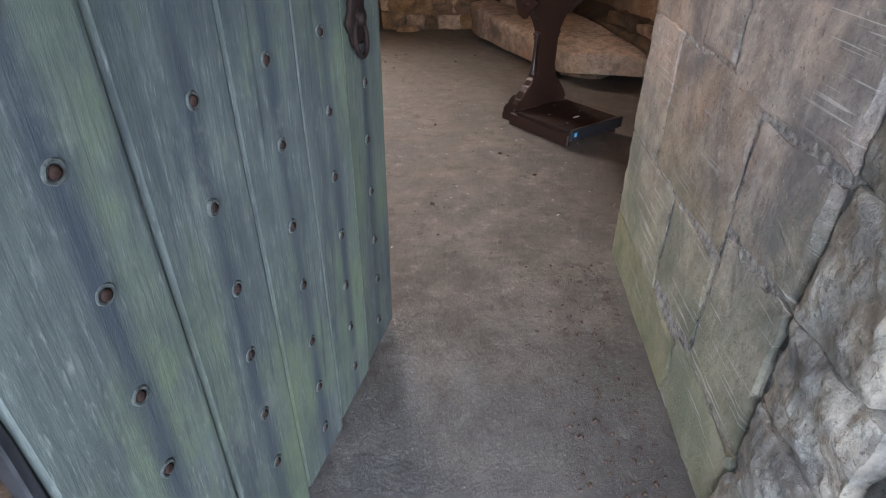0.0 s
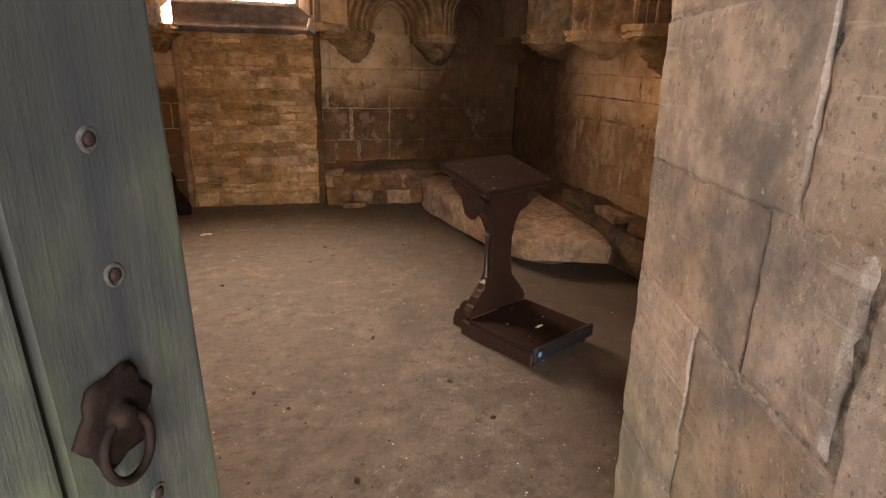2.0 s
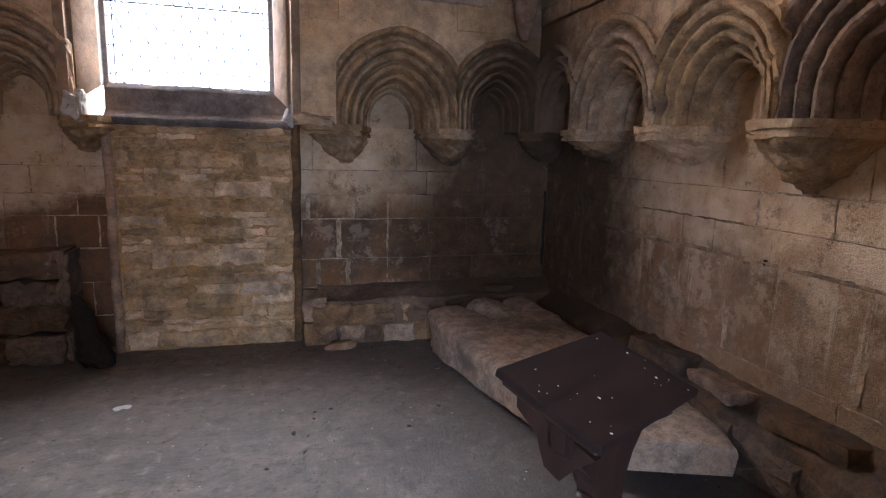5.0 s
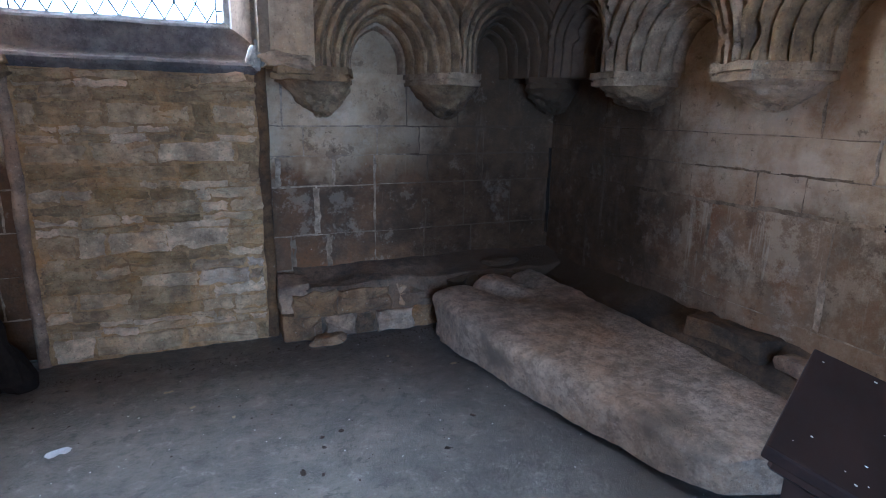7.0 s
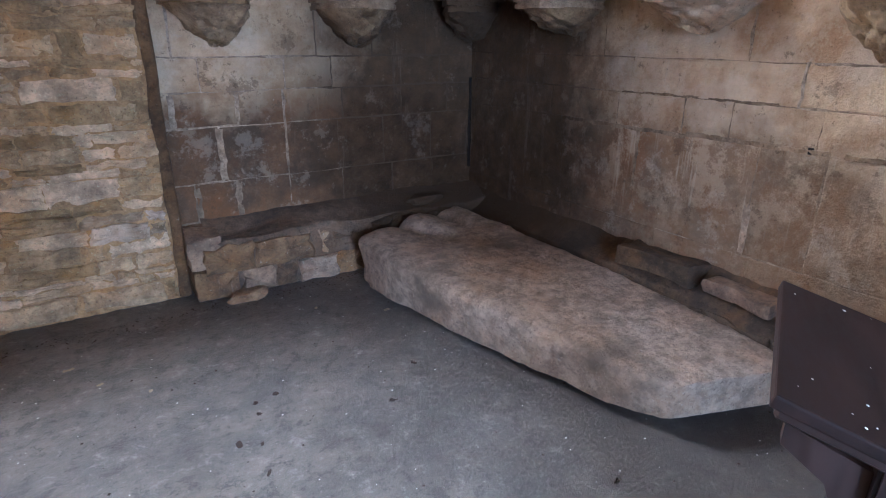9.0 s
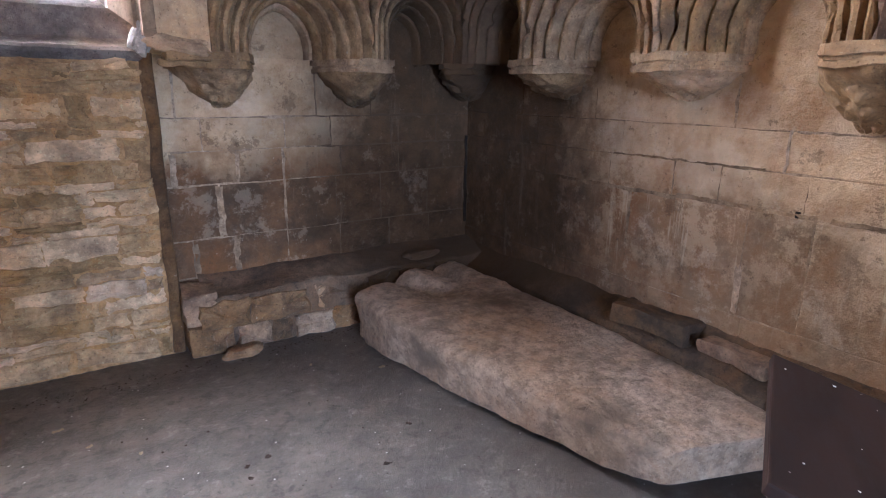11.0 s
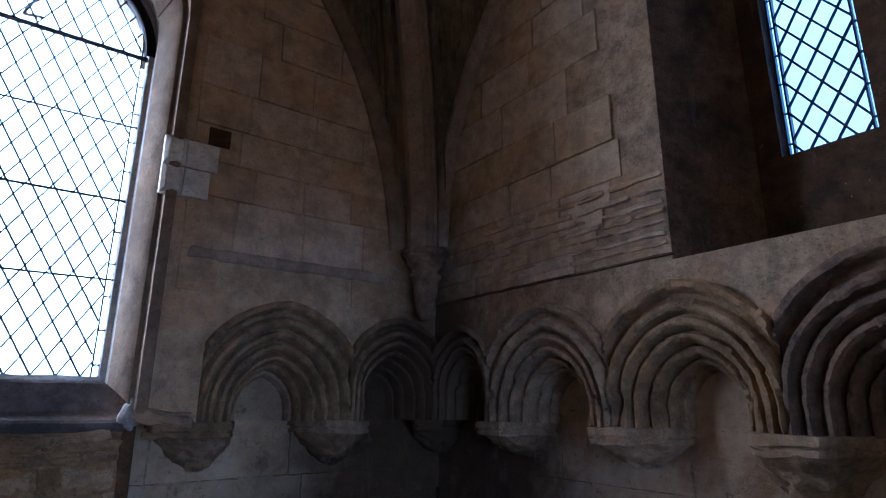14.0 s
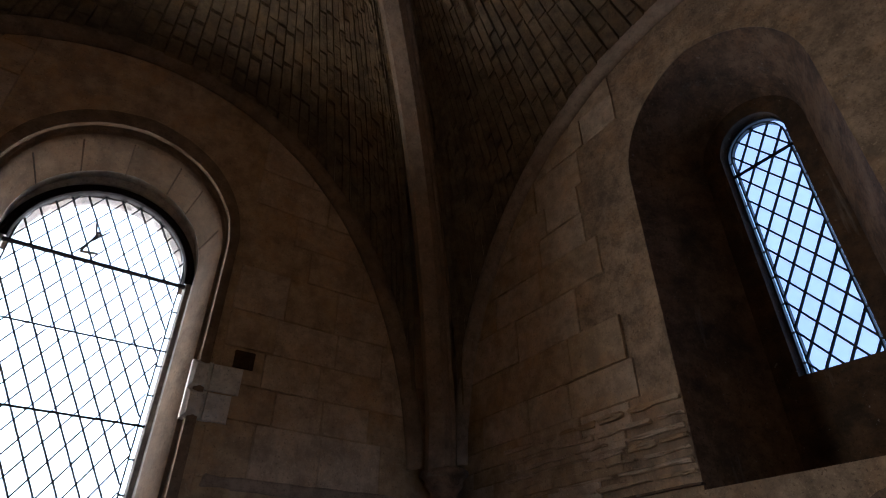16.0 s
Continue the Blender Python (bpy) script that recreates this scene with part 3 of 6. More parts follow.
# ---- the sky outside the windows ----
def backdrop(name, corners, colour, strength, label):
    m, nt, bsdf = start_material(name + "_glow")
    nt.nodes.remove(bsdf)
    em = nt.nodes.new("ShaderNodeEmission")
    pos = nt.nodes.new("ShaderNodeNewGeometry").outputs["Position"]
    cloud = noise_tex(nt, pos, 0.9, 5, 0.6)
    nt.links.new(mix(nt, ramp(nt, cloud, 0.35, 0.7), colour, tuple(min(1, c * 1.08) for c in colour)), em.inputs["Color"])
    em.inputs["Strength"].default_value = strength
    nt.links.new(em.outputs[0], nt.nodes["Material Output"].inputs["Surface"])
    bm = bmesh.new()
    bm.faces.new([bm.verts.new(c) for c in corners])
    return tagged(link(name, bm, m), label, "sky", kind="structure")


backdrop("backdrop_north", [(-4, 9.6, -0.2), (4, 9.6, -0.2), (4, 9.6, 9), (-4, 9.6, 9)], (0.95, 0.98, 1.0), 12.0, "bright white overcast sky outside the window")
backdrop("backdrop_east", [(6, 1, 0), (6, 8, 0), (6, 8, 9), (6, 1, 9)], (0.56, 0.66, 1.0), 3.4, "pale blue sky outside the lancet")

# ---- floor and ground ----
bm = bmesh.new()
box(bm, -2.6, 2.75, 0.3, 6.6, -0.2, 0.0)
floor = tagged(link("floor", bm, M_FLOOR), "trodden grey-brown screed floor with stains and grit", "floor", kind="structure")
bm = bmesh.new()
for x, y, z in ((-400, -400, -0.02), (400, -400, -0.02), (400, 0.32, -0.02), (-400, 0.32, -0.02)):
    bm.verts.new((x, y, z))
bm.faces.new(bm.verts)
for x, y, z in ((-400, 0.32, -0.03), (400, 0.32, -0.03), (400, 400, -0.23), (-400, 400, -0.23)):
    bm.verts.new((x, y, z))
bm.verts.ensure_lookup_table()
bm.faces.new(bm.verts[4:])
M_GROUND = stone("outdoor_ground", (0.16, 0.15, 0.12), (0.10, 0.11, 0.07), (0.06, 0.07, 0.04), (0.45, 0.7), relief=0.6, rich=1.0)
tagged(link("ground", bm, M_GROUND), "worn earth and paving outside the doorway", "ground", kind="structure")

# ---- north wall ----
wall_north = empty("wall_north")
tagged(wall_north, "stained sandstone wall with a blind arcade and arched window", "wall", kind="structure")
bm = bmesh.new()
box(bm, W_IN - 0.4, 3.2, N_LOW - 0.0275, 7.0, 0.0, SPRING + 0.010)
part("lower_core", bm, M_LIMEJOINT, wall_north, "pale lime mortar behind the stones")
bm = bmesh.new()
holed_slab(bm, W_IN - 0.4, E_UP + 0.1, SPRING, 6.3, N_ARCHES, arched_outline(WIN[0], SPRING, 3.90, 0.68, 0.70), 0.55, to_north(N_UP))
part("upper_wall", bm, M_UPPER, wall_north)
bm = bmesh.new()
box(bm, W_IN - 0.4, -0.79, N_LOW - 0.032, 6.835, SPRING + 0.004, 2.4)
box(bm, 0.60, 2.75, N_LOW - 0.032, 6.835, SPRING + 0.004, 2.4)
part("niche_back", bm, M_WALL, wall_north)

# ---- east wall ----
wall_east = empty("wall_east")
tagged(wall_east, "limewashed sandstone wall with blind arcade and lancet", "wall", kind="structure")
bm = bmesh.new()
box(bm, E_LOW + 0.003, 3.2, 0.6, 7.0, 0.0, SPRING + 0.010)
part("lower_core", bm, M_LIMEJOINT, wall_east, "pale lime mortar behind the stones")
bm = bmesh.new()
recess = arched_outline(LAN[0], 2.33, 4.05, 0.525, 0.60)
holed_slab(bm, 1.0, N_UP + 0.2, SPRING, 6.3, E_ARCHES, recess, 0.6, to_east(E_UP))
part("upper_wall", bm, M_CARVED, wall_east)
bm = bmesh.new()
box(bm, E_LOW - 0.002, 2.925, 1.0, 6.8, SPRING + 0.004, 2.32)
part("niche_back", bm, M_WALL, wall_east)

# ---- south and west walls ----
wall_south = empty("wall_south")
tagged(wall_south, "thick rubble wall with a deep splayed doorway", "wall", kind="structure")
bm = bmesh.new()
prism(bm, [(1.055, S_IN), (0.755, 0.87), (0.73, 0.60), (0.70, 0.20), (3.2, 0.20), (3.2, S_IN)], 0.0, 6.3)
for v in bm.verts:
    if v.co.x < 1.2:
        v.co.x -= 0.022 * v.co.z
part("wall_beside_latch", bm, M_JOINT, wall_south)
# dark post added where the hinge gap lies in shade
bm = bmesh.new()
prism(bm, [(-0.47, 0.50), (-0.385, 0.50), (-0.365, 0.61), (-0.47, 0.64)], 0.0, 2.2)
bmesh.ops.subdivide_edges(bm, edges=[e for e in bm.edges if e.calc_length() > 1], cuts=20)
wobble(bm, 0.015, 6, 4)
part("hinge_post", bm, M_BENCH, wall_south, "dark post standing in for the shaded gap beside the door")
bm = bmesh.new()
prism(bm, [(-3.0, 0.60), (-0.46, 0.60), (-0.80, S_IN), (-3.0, S_IN)], 0.0, 6.3)
part("wall_beside_hinge", bm, M_UPPER, wall_south)
bm = bmesh.new()
prism(bm, [(-0.46, 0.60), (0.70, 0.60), (0.755, 0.87), (1.055, S_IN), (-0.80, S_IN)], 2.2, 6.3)
part("wall_over_door", bm, M_UPPER, wall_south)
bm = bmesh.new()
box(bm, W_IN - 0.4, W_IN, 1.0, 7.0, 0.0, 6.3)
tagged(link("wall_west", bm, M_UPPER), "plain stained stone wall", "wall", kind="structure")
bm = bmesh.new()
box(bm, -3.0, 3.2, 0.6, 7.0, 6.3, 6.5)
tagged(link("roof_slab", bm, M_UPPER), "plain stone roof over the vault", "roof", kind="structure")

# ---- arcades ----
MOULD = [(0.0, 0.03), (0.0, -0.030), (0.010, -0.042), (0.028, -0.042), (0.037, -0.028), (0.041, 0.014), (0.050, 0.030), (0.066, 0.030), (0.073, 0.012),
         (0.077, -0.012), (0.087, -0.026), (0.103, -0.028), (0.113, -0.016), (0.117, 0.012), (0.123, 0.036), (0.130, 0.040),
         (0.133, 0.016), (0.140, -0.002), (0.154, -0.004), (0.164, 0.008), (0.168, 0.034), (0.174, 0.068), (0.182, 0.078),
         (0.186, 0.054), (0.193, 0.034), (0.207, 0.032), (0.217, 0.046), (0.221, 0.078), (0.225, 0.122), (0.233, 0.132),
         (0.237, 0.110), (0.244, 0.094), (0.254, 0.096), (0.262, 0.112), (0.265, 0.155), (0.268, 0.205), (0.273, 0.214),
         (0.276, 0.196), (0.283, 0.184), (0.292, 0.194), (0.298, 0.220), (0.300, 0.300), (0.302, 0.350)]


def arcade_arch(parent, lim, a, h, st, place, depth, seed, material):
    """Rolls and hollows stepping back from a hood that is cut where it meets the next arch."""
    ai = lim * 0.42
    k = (a - ai) / 0.302
    prof = [(r * k, d * depth / 0.35 if d > 0 else d) for r, d in MOULD]
    bm = bmesh.new()
    sweep_arch(bm, a, h, st, prof, 40, 0.35)
    for v in bm.verts:
        n = noise.noise_vector(v.co * 7 + Vector((seed, 0, 0))) * 0.005 + noise.noise_vector(v.co * 38 + Vector((seed, 0, 0))) * 0.005
        chip = noise.noise(v.co * 10 + Vector((0, seed, 3)))
        if chip > 0.28 and v.co.y < depth * 0.8:
            n.y += (chip - 0.28) * 0.07
        nick = noise.noise(v.co * 30 + Vector((seed, 5, 3)))
        if nick > 0.32 and v.co.y < depth * 0.8:
            n.y += (nick - 0.32) * 0.05
        v.co += n
        if abs(v.co.x) > lim - 0.001:
            v.co.x = math.copysign(lim - 0.001, v.co.x)
            v.co.y = max(v.co.y, 0.012)
    part("arch_moulding", bm, material, parent, smooth=True, at=place, crease=30)
    # the thin inner rib at the back of the niche
    bm = bmesh.new()
    sweep_arch(bm, ai + 0.012, ai * 1.3 + 0.012, st * 0.6, [(0.0, depth), (0.0, depth - 0.05), (0.010, depth - 0.065), (0.026, depth - 0.066), (0.036, depth - 0.050), (0.042, depth)], 16)
    wobble(bm, 0.005, 20, seed)
    part("inner_arch", bm, material, parent, smooth=True, at=place, crease=40)


for i, (mid, lim, a, h, st) in enumerate(N_ARCHES):
    arcade_arch(wall_north, lim, a, h, st, pose(mid, N_UP, SPRING), N_LOW - 0.032 - N_UP, 3.1 * i, M_CARVED)
for i, (mid, lim, a, h, st) in enumerate(E_ARCHES):
    arcade_arch(wall_east, lim, a, h, st, pose(E_UP, mid, SPRING, 0, 0, -90), E_LOW - 0.002 - E_UP, 11 + 2.3 * i, M_BROWN if mid < 4 else M_CARVED)


def corbel(parent, place, w, depth, drop, seed, tip=0.0):
    """A moulded abacus that widens towards the wall, on a carved, broken bell; local y runs back into the wall, z = 0 is the top."""
    bm = bmesh.new()
    for z0, z1, g in ((-0.030, 0.004, 0.0), (-0.046, -0.030, -0.016), (-0.068, -0.046, -0.006)):
        fr, bk = w * 0.32 + g, w * 0.72 + g
        prism(bm, [(-bk, depth), (-fr - 0.03, 0.02), (-fr, -0.02 - g), (fr, -0.02 - g), (fr + 0.03, 0.02), (bk, depth)], z0, z1)
    bmesh.ops.subdivide_edges(bm, edges=[e for e in bm.edges if e.calc_length() > 0.08], cuts=5)
    wobble(bm, 0.010, 14, seed)
    wobble(bm, 0.005, 45, seed)
    part("abacus", bm, M_CARVED, parent, at=place)
    bm = bmesh.new()
    nu, nv = 34, 20
    rows = []
    for j in range(nv + 1):
        f = j / nv
        half = w * 0.60 * (1 - f) ** 0.62 + 0.012
        out = (depth - 0.005) * (1 - f) ** 0.70 + 0.01
        row = []
        for i in range(nu + 1):
            t = math.pi * i / nu
            x = -math.cos(t) * half + tip * f
            y = depth - (math.sin(t) ** 0.85) * out
            p = Vector((x, y, -0.064 - drop * f))
            leaf = math.sin(i * 0.95 + seed + 0.8 * math.sin(j * 0.5)) * math.sin(j * 0.62 + seed * 2)
            d = 0.016 * leaf + 0.040 * noise.noise(p * 13 + Vector((seed * 5, 0, 0))) + 0.016 * noise.noise(p * 34 + Vector((seed, 0, 0)))
            p += Vector((-math.cos(t) * 0.6, -math.sin(t), -0.2)) * d * (0.5 + f * 0.7)
            p.y = min(p.y, depth)
            row.append(bm.verts.new(p))
        rows.append(row)
    for p, q in zip(rows, rows[1:]):
        for i in range(nu):
            bm.faces.new((p[i], p[i + 1], q[i + 1], q[i]))
    bm.faces.new(rows[-1])
    part("carved_corbel", bm, M_CARVED, parent, smooth=True, at=place, crease=32)


for x, w, drop, seed, tip in ((0.90, 0.33, 0.20, 1.0, 0.04), (1.71, 0.34, 0.21, 2.2, 0.04), (-0.72, 0.24, 0.16, 4.1, -0.03), (-1.48, 0.32, 0.2, 5.3, 0.0)):
    corbel(wall_north, pose(x, N_UP - 0.02, SPRING), w, N_LOW - N_UP - 0.01, drop, seed, tip)
for y, w, drop, seed, tip in ((5.70, 0.32, 0.14, 6.4, 0.0), (4.865, 0.34, 0.13, 7.9, 0.0), (4.09, 0.36, 0.22, 8.8, -0.05), (3.30, 0.34, 0.2, 9.6, 0.0)):
    corbel(wall_east, pose(E_UP - 0.03, y, SPRING, 0, 0, -90), w, E_LOW - E_UP + 0.03, drop, seed, tip)
corbel(wall_north, pose(2.32, 6.32, SPRING, 0, 0, -45), 0.30, 0.36, 0.17, 3.7)

# ---- squared stones of the lower walls ----
rng = random.Random(7)


def laid(name, parent, rows, ends, to3d, material, joint):
    """Courses whose upright joints are given; stones run from joint to joint, the joints filled with pointing."""
    for z0, z1, cuts in rows:
        us = [ends[0], *cuts, ends[1]]
        for a, b in zip(us, us[1:]):
            g = joint * rng.uniform(0.6, 1.3)
            bm = block(a + g / 2, b - g / 2, z0 + g / 2, z1 - g / 2, rng.uniform(-0.004, 0.001), 0.05, to3d, rng, 0.003, 0.004, 6, 0.5)
            part(name, bm, material, parent)


N_ROWS = [(0.0, 0.19, (0.86, 1.12, 1.44, 1.78, 2.2)), (0.19, 0.38, (0.74, 1.02, 1.36, 1.7, 2.05, 2.4)), (0.38, 0.60, (0.72, 0.96, 1.27, 1.62, 1.98, 2.3)), (0.60, 0.91, (0.59, 0.89, 1.27, 1.60, 1.92, 2.29)),
          (0.91, 1.10, (0.66, 1.0, 1.27, 1.64, 2.06, 2.42)), (1.10, 1.28, (0.82, 1.29, 1.58, 2.0, 2.36)), (1.28, 1.61, (0.70, 1.49, 1.86, 2.25))]
W_ROWS = [(0.0, 0.24, (-2.2, -1.75, -1.3, -0.95)), (0.24, 0.48, (-2.0, -1.6, -1.1, -0.8)), (0.48, 0.72, (-2.3, -1.8, -1.35, -0.9)), (0.72, 0.95, (-2.1, -1.55, -1.0, -0.74)), (0.95, 1.10, (-1.9, -1.28, -0.86)),
          (1.10, 1.28, (-2.2, -1.6, -1.12, -0.80)), (1.28, 1.61, (-1.9, -1.36, -0.92))]
E_ROWS = [(0.0, 0.24, (2.5, 3.1, 3.6, 4.2, 4.8, 5.3, 5.9)), (0.24, 0.47, (2.3, 2.8, 3.3, 3.9, 4.5, 5.0, 5.6, 6.1)), (0.47, 0.96, (2.45, 2.95, 3.4, 3.82, 4.27, 4.54, 5.17, 5.70, 6.2)), (0.96, 1.13, (2.6, 3.2, 3.75, 4.32, 4.69, 4.93, 5.32, 5.82, 6.4)),
          (1.13, 1.30, (2.4, 2.9, 3.5, 4.02, 4.42, 5.25, 5.9, 6.4)), (1.30, 1.61, (2.6, 3.3, 3.9, 4.66, 5.45, 6.05))]
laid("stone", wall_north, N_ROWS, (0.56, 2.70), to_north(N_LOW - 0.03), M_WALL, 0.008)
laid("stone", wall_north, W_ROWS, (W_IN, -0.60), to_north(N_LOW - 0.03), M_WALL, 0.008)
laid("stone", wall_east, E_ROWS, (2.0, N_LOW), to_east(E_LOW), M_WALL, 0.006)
# old lime pointing smeared over some of the joints
for u, z0, z1, w in ((0.735, 0.39, 0.58, 0.03), (0.89, 0.61, 0.90, 0.035), (0.96, 0.39, 0.59, 0.035), (0.66, 0.92, 1.09, 0.03), (1.0, 0.93, 1.08, 0.02), (1.27, 0.66, 1.09, 0.014), (0.60, 0.62, 0.9, 0.03)):
    bm = bmesh.new()
    box(bm, u - w / 2, u + w / 2, N_LOW - 0.037, N_LOW - 0.010, z0, z1)
    bmesh.ops.subdivide_edges(bm, edges=list(bm.edges), cuts=7, use_grid_fill=True)
    wobble(bm, 0.012, 22, u)
    part("pointing", bm, M_LIMEJOINT, wall_north, "crumbling pale lime pointing")
for y, z0, z1, w in ((4.54, 0.48, 0.70, 0.03), (4.42, 1.13, 1.30, 0.010), (5.17, 0.66, 0.94, 0.014), (3.82, 0.50, 0.72, 0.025), (4.66, 1.32, 1.5, 0.010)):
    bm = bmesh.new()
    box(bm, E_LOW - 0.006, E_LOW + 0.02, y - w / 2, y + w / 2, z0, z1)
    bmesh.ops.subdivide_edges(bm, edges=list(bm.edges), cuts=7, use_grid_fill=True)
    wobble(bm, 0.010, 22, y)
    part("pointing", bm, M_LIMEJOINT, wall_east, "crumbling pale lime pointing")
for y0, y1, z, w in ((2.6, 3.9, 0.965, 0.014), (3.9, 4.9, 0.968, 0.020), (4.9, 5.75, 0.955, 0.018), (4.5, 5.3, 1.135, 0.009), (3.4, 4.4, 1.30, 0.009)):
    bm = bmesh.new()
    box(bm, E_LOW - 0.005, E_LOW + 0.02, y0, y1, z - w / 2, z + w / 2)
    bmesh.ops.subdivide_edges(bm, edges=[e for e in bm.edges if e.calc_length() > 0.3], cuts=60)
    wobble(bm, 0.008, 13, z)
    wobble(bm, 0.006, 40, z)
    part("pointing", bm, M_LIMEJOINT, wall_east, "pale lime pointing along the bed joint")

# dark strip for the shaded open joint up the corner, dark square for a hole in the bed joint
bm = bmesh.new()
box(bm, E_LOW - 0.022, E_LOW - 0.002, N_LOW - 0.046, N_LOW - 0.026, 0.50, 1.13, 0.004)
bmesh.ops.subdivide_edges(bm, edges=[e for e in bm.edges if e.calc_length() > 0.3], cuts=16)
wobble(bm, 0.006, 14, 2)
part("corner_joint", bm, M_CHAR_GAP, wall_east, "raised dark strip standing for the shaded gap of an open corner joint")
bm = bmesh.new()
box(bm, E_LOW - 0.009, E_LOW + 0.01, 4.33, 4.35, 0.958, 0.985, 0.003)
part("plug", bm, M_CHAR_GAP, wall_east, "small dark square standing for a hole in the bed joint")

# ---- upper wall stones ----


def near_window(u0, u1, v0, v1):
    for u in (u0, u1):
        for v in (v0, v1):
            d = abs(u - WIN[0])
            if v < 3.9 and d < 0.745:
                return True
            if v >= 3.9 and math.hypot(d, v - 3.9) < 0.79:
                return True
    return u0 < WIN[0] < u1 and v0 < 4.69


def near_arches(arches):
    def test(u0, u1, v0, v1):
        for mid, lim, a, h, st in arches:
            top = SPRING + st + h + 0.03
            for u in (u0, u1, (u0 + u1) / 2):
                if abs(u - mid) < lim + 0.03 and v0 < top - 0.25 * (abs(u - mid) / a) ** 2:
                    return True
        return False
    return test


n_arch_test, e_arch_test = near_arches(N_ARCHES), near_arches(E_ARCHES)


def skip_north(u0, u1, v0, v1):
    return near_window(u0, u1, v0, v1) or n_arch_test(u0, u1, v0, v1)


def skip_east(u0, u1, v0, v1):
    if e_arch_test(u0, u1, v0, v1):
        return True
    d = min(abs(u0 - LAN[0]), abs(u1 - LAN[0]), 0 if u0 < LAN[0] < u1 else 9)
    return d < 0.54 and v1 > 2.33 and v0 < 4.74 - 0.6 * d


up_n = [(1.61, 1.80), (1.80, 2.05), (2.05, 2.28), (2.28, 2.50)] + [(a, b) for a, b in heights(2.50, 5.1, 0.2, 0.32, rng)]
up_e = [(2.02, 2.20), (2.20, 2.36), (2.36, 2.47), (2.47, 2.58), (2.58, 2.68), (2.68, 2.80)] + heights(2.80, 5.1, 0.2, 0.3, rng)
course_walls("stone", wall_north, (0.66, E_UP), up_n, to_north(N_UP - 0.012), lambda u, v: M_UPPER, rng, back=0.02, widths=(0.28, 0.6), joint=0.005, proud=0.004, chamfer=0.005, skip=skip_north)
course_walls("stone", wall_north, (-2.2, -0.84), up_n, to_north(N_UP - 0.012), lambda u, v: M_UPPER, rng, back=0.02, widths=(0.3, 0.6), joint=0.005, proud=0.004, chamfer=0.005, skip=skip_north)
course_walls("stone", wall_east, (4.47, N_UP), up_e, to_east(E_UP - 0.012), lambda u, v: M_UPPER, rng, back=0.02, widths=(0.3, 0.6), joint=0.004, proud=0.006, chamfer=0.004, skip=skip_east)
course_walls("eroded_bed", wall_east, (4.47, 5.75), [(2.40, 2.425), (2.45, 2.47), (2.50, 2.53), (2.56, 2.575), (2.60, 2.625), (2.66, 2.68), (2.73, 2.745)], to_east(E_UP - 0.02), lambda u, v: M_UPPER, rng, back=0.02, widths=(0.12, 0.5), joint=0.04, proud=0.012, chamfer=0.008, jit=0.007, lumps=4)
course_walls("stone", wall_east, (2.6, 3.43), up_e, to_east(E_UP - 0.012), lambda u, v: M_UPPER, rng, back=0.02, widths=(0.3, 0.6), joint=0.005, proud=0.004, chamfer=0.005, skip=skip_east)
course_walls("stone", wall_east, (3.43, 4.47), [(2.10, 2.33)], to_east(E_UP - 0.014), lambda u, v: M_MIXED, rng, back=0.02, widths=(0.5, 0.9), joint=0.005, proud=0.003, chamfer=0.006, skip=e_arch_test)

# new quoins let into the window jamb, and a dark slab for the shaded putlog hole above them
for z0, z1, x1 in ((2.785, 2.945, 0.765), (2.951, 3.112, 0.80)):
    quoin = part("quoin", block(0.63, x1, z0, z1, 0.0, 0.05, to_north(N_UP - 0.022), rng, 0.004, 0.002), M_NEW, wall_north, "pale new sandstone quoin")
    part("quoin_moulding", block(0.515, 0.628, z0, z1, 0.0, 0.12, to_north(N_UP - 0.046), rng, 0.022, 0.002), M_NEW, wall_north, "pale new sandstone quoin")
bm = bmesh.new()
box(bm, 0.735, 0.855, N_UP - 0.02, N_UP + 0.02, 3.118, 3.226, 0.003)
part("patch", bm, M_SOOT_GAP, wall_north, "dark slab standing for the shaded hole above the quoin")

# open bed joint above the east arcade
bm = bmesh.new()
box(bm, E_UP - 0.022, E_UP + 0.01, 4.47, 6.22, 2.352, 2.362)
bmesh.ops.subdivide_edges(bm, edges=[e for e in bm.edges if e.calc_length() > 0.3], cuts=30)
wobble(bm, 0.006, 9, 1)
part("bed_joint", bm, M_SOOT_GAP, wall_east, "dark open bed joint")

# string course on the north wall
bm = bmesh.new()
box(bm, 0.70, 1.95, N_UP - 0.024, N_UP + 0.02, 2.455, 2.520, 0.010)
bmesh.ops.subdivide_edges(bm, edges=[e for e in bm.edges if e.calc_length() > 0.3], cuts=12)
wobble(bm, 0.013, 16, 5)
part("string_course", bm, M_RIB, wall_north, "worn dark string course")

# ---- rubble blocking under the north window ----
infill = empty("blocked_opening")
tagged(infill, "rough coursed rubble blocking below the window", "wall infill", kind="structure")
bm = bmesh.new()
box(bm, -0.60, 0.56, 6.513, N_LOW + 0.03, 0.0, 1.62)
bmesh.ops.subdivide_edges(bm, edges=list(bm.edges), cuts=44, use_grid_fill=True)
wobble(bm, 0.014, 9, 2)
wobble(bm, 0.008, 30, 3)
part("mortar_bed", bm, M_MORTAR, infill)
z = 0.015
rows = []
while z < 1.55:
    h = rng.choice((0.04, 0.05, 0.065, 0.075, 0.09, 0.12))
    rows.append((z, min(z + h, 1.60)))
    z += h
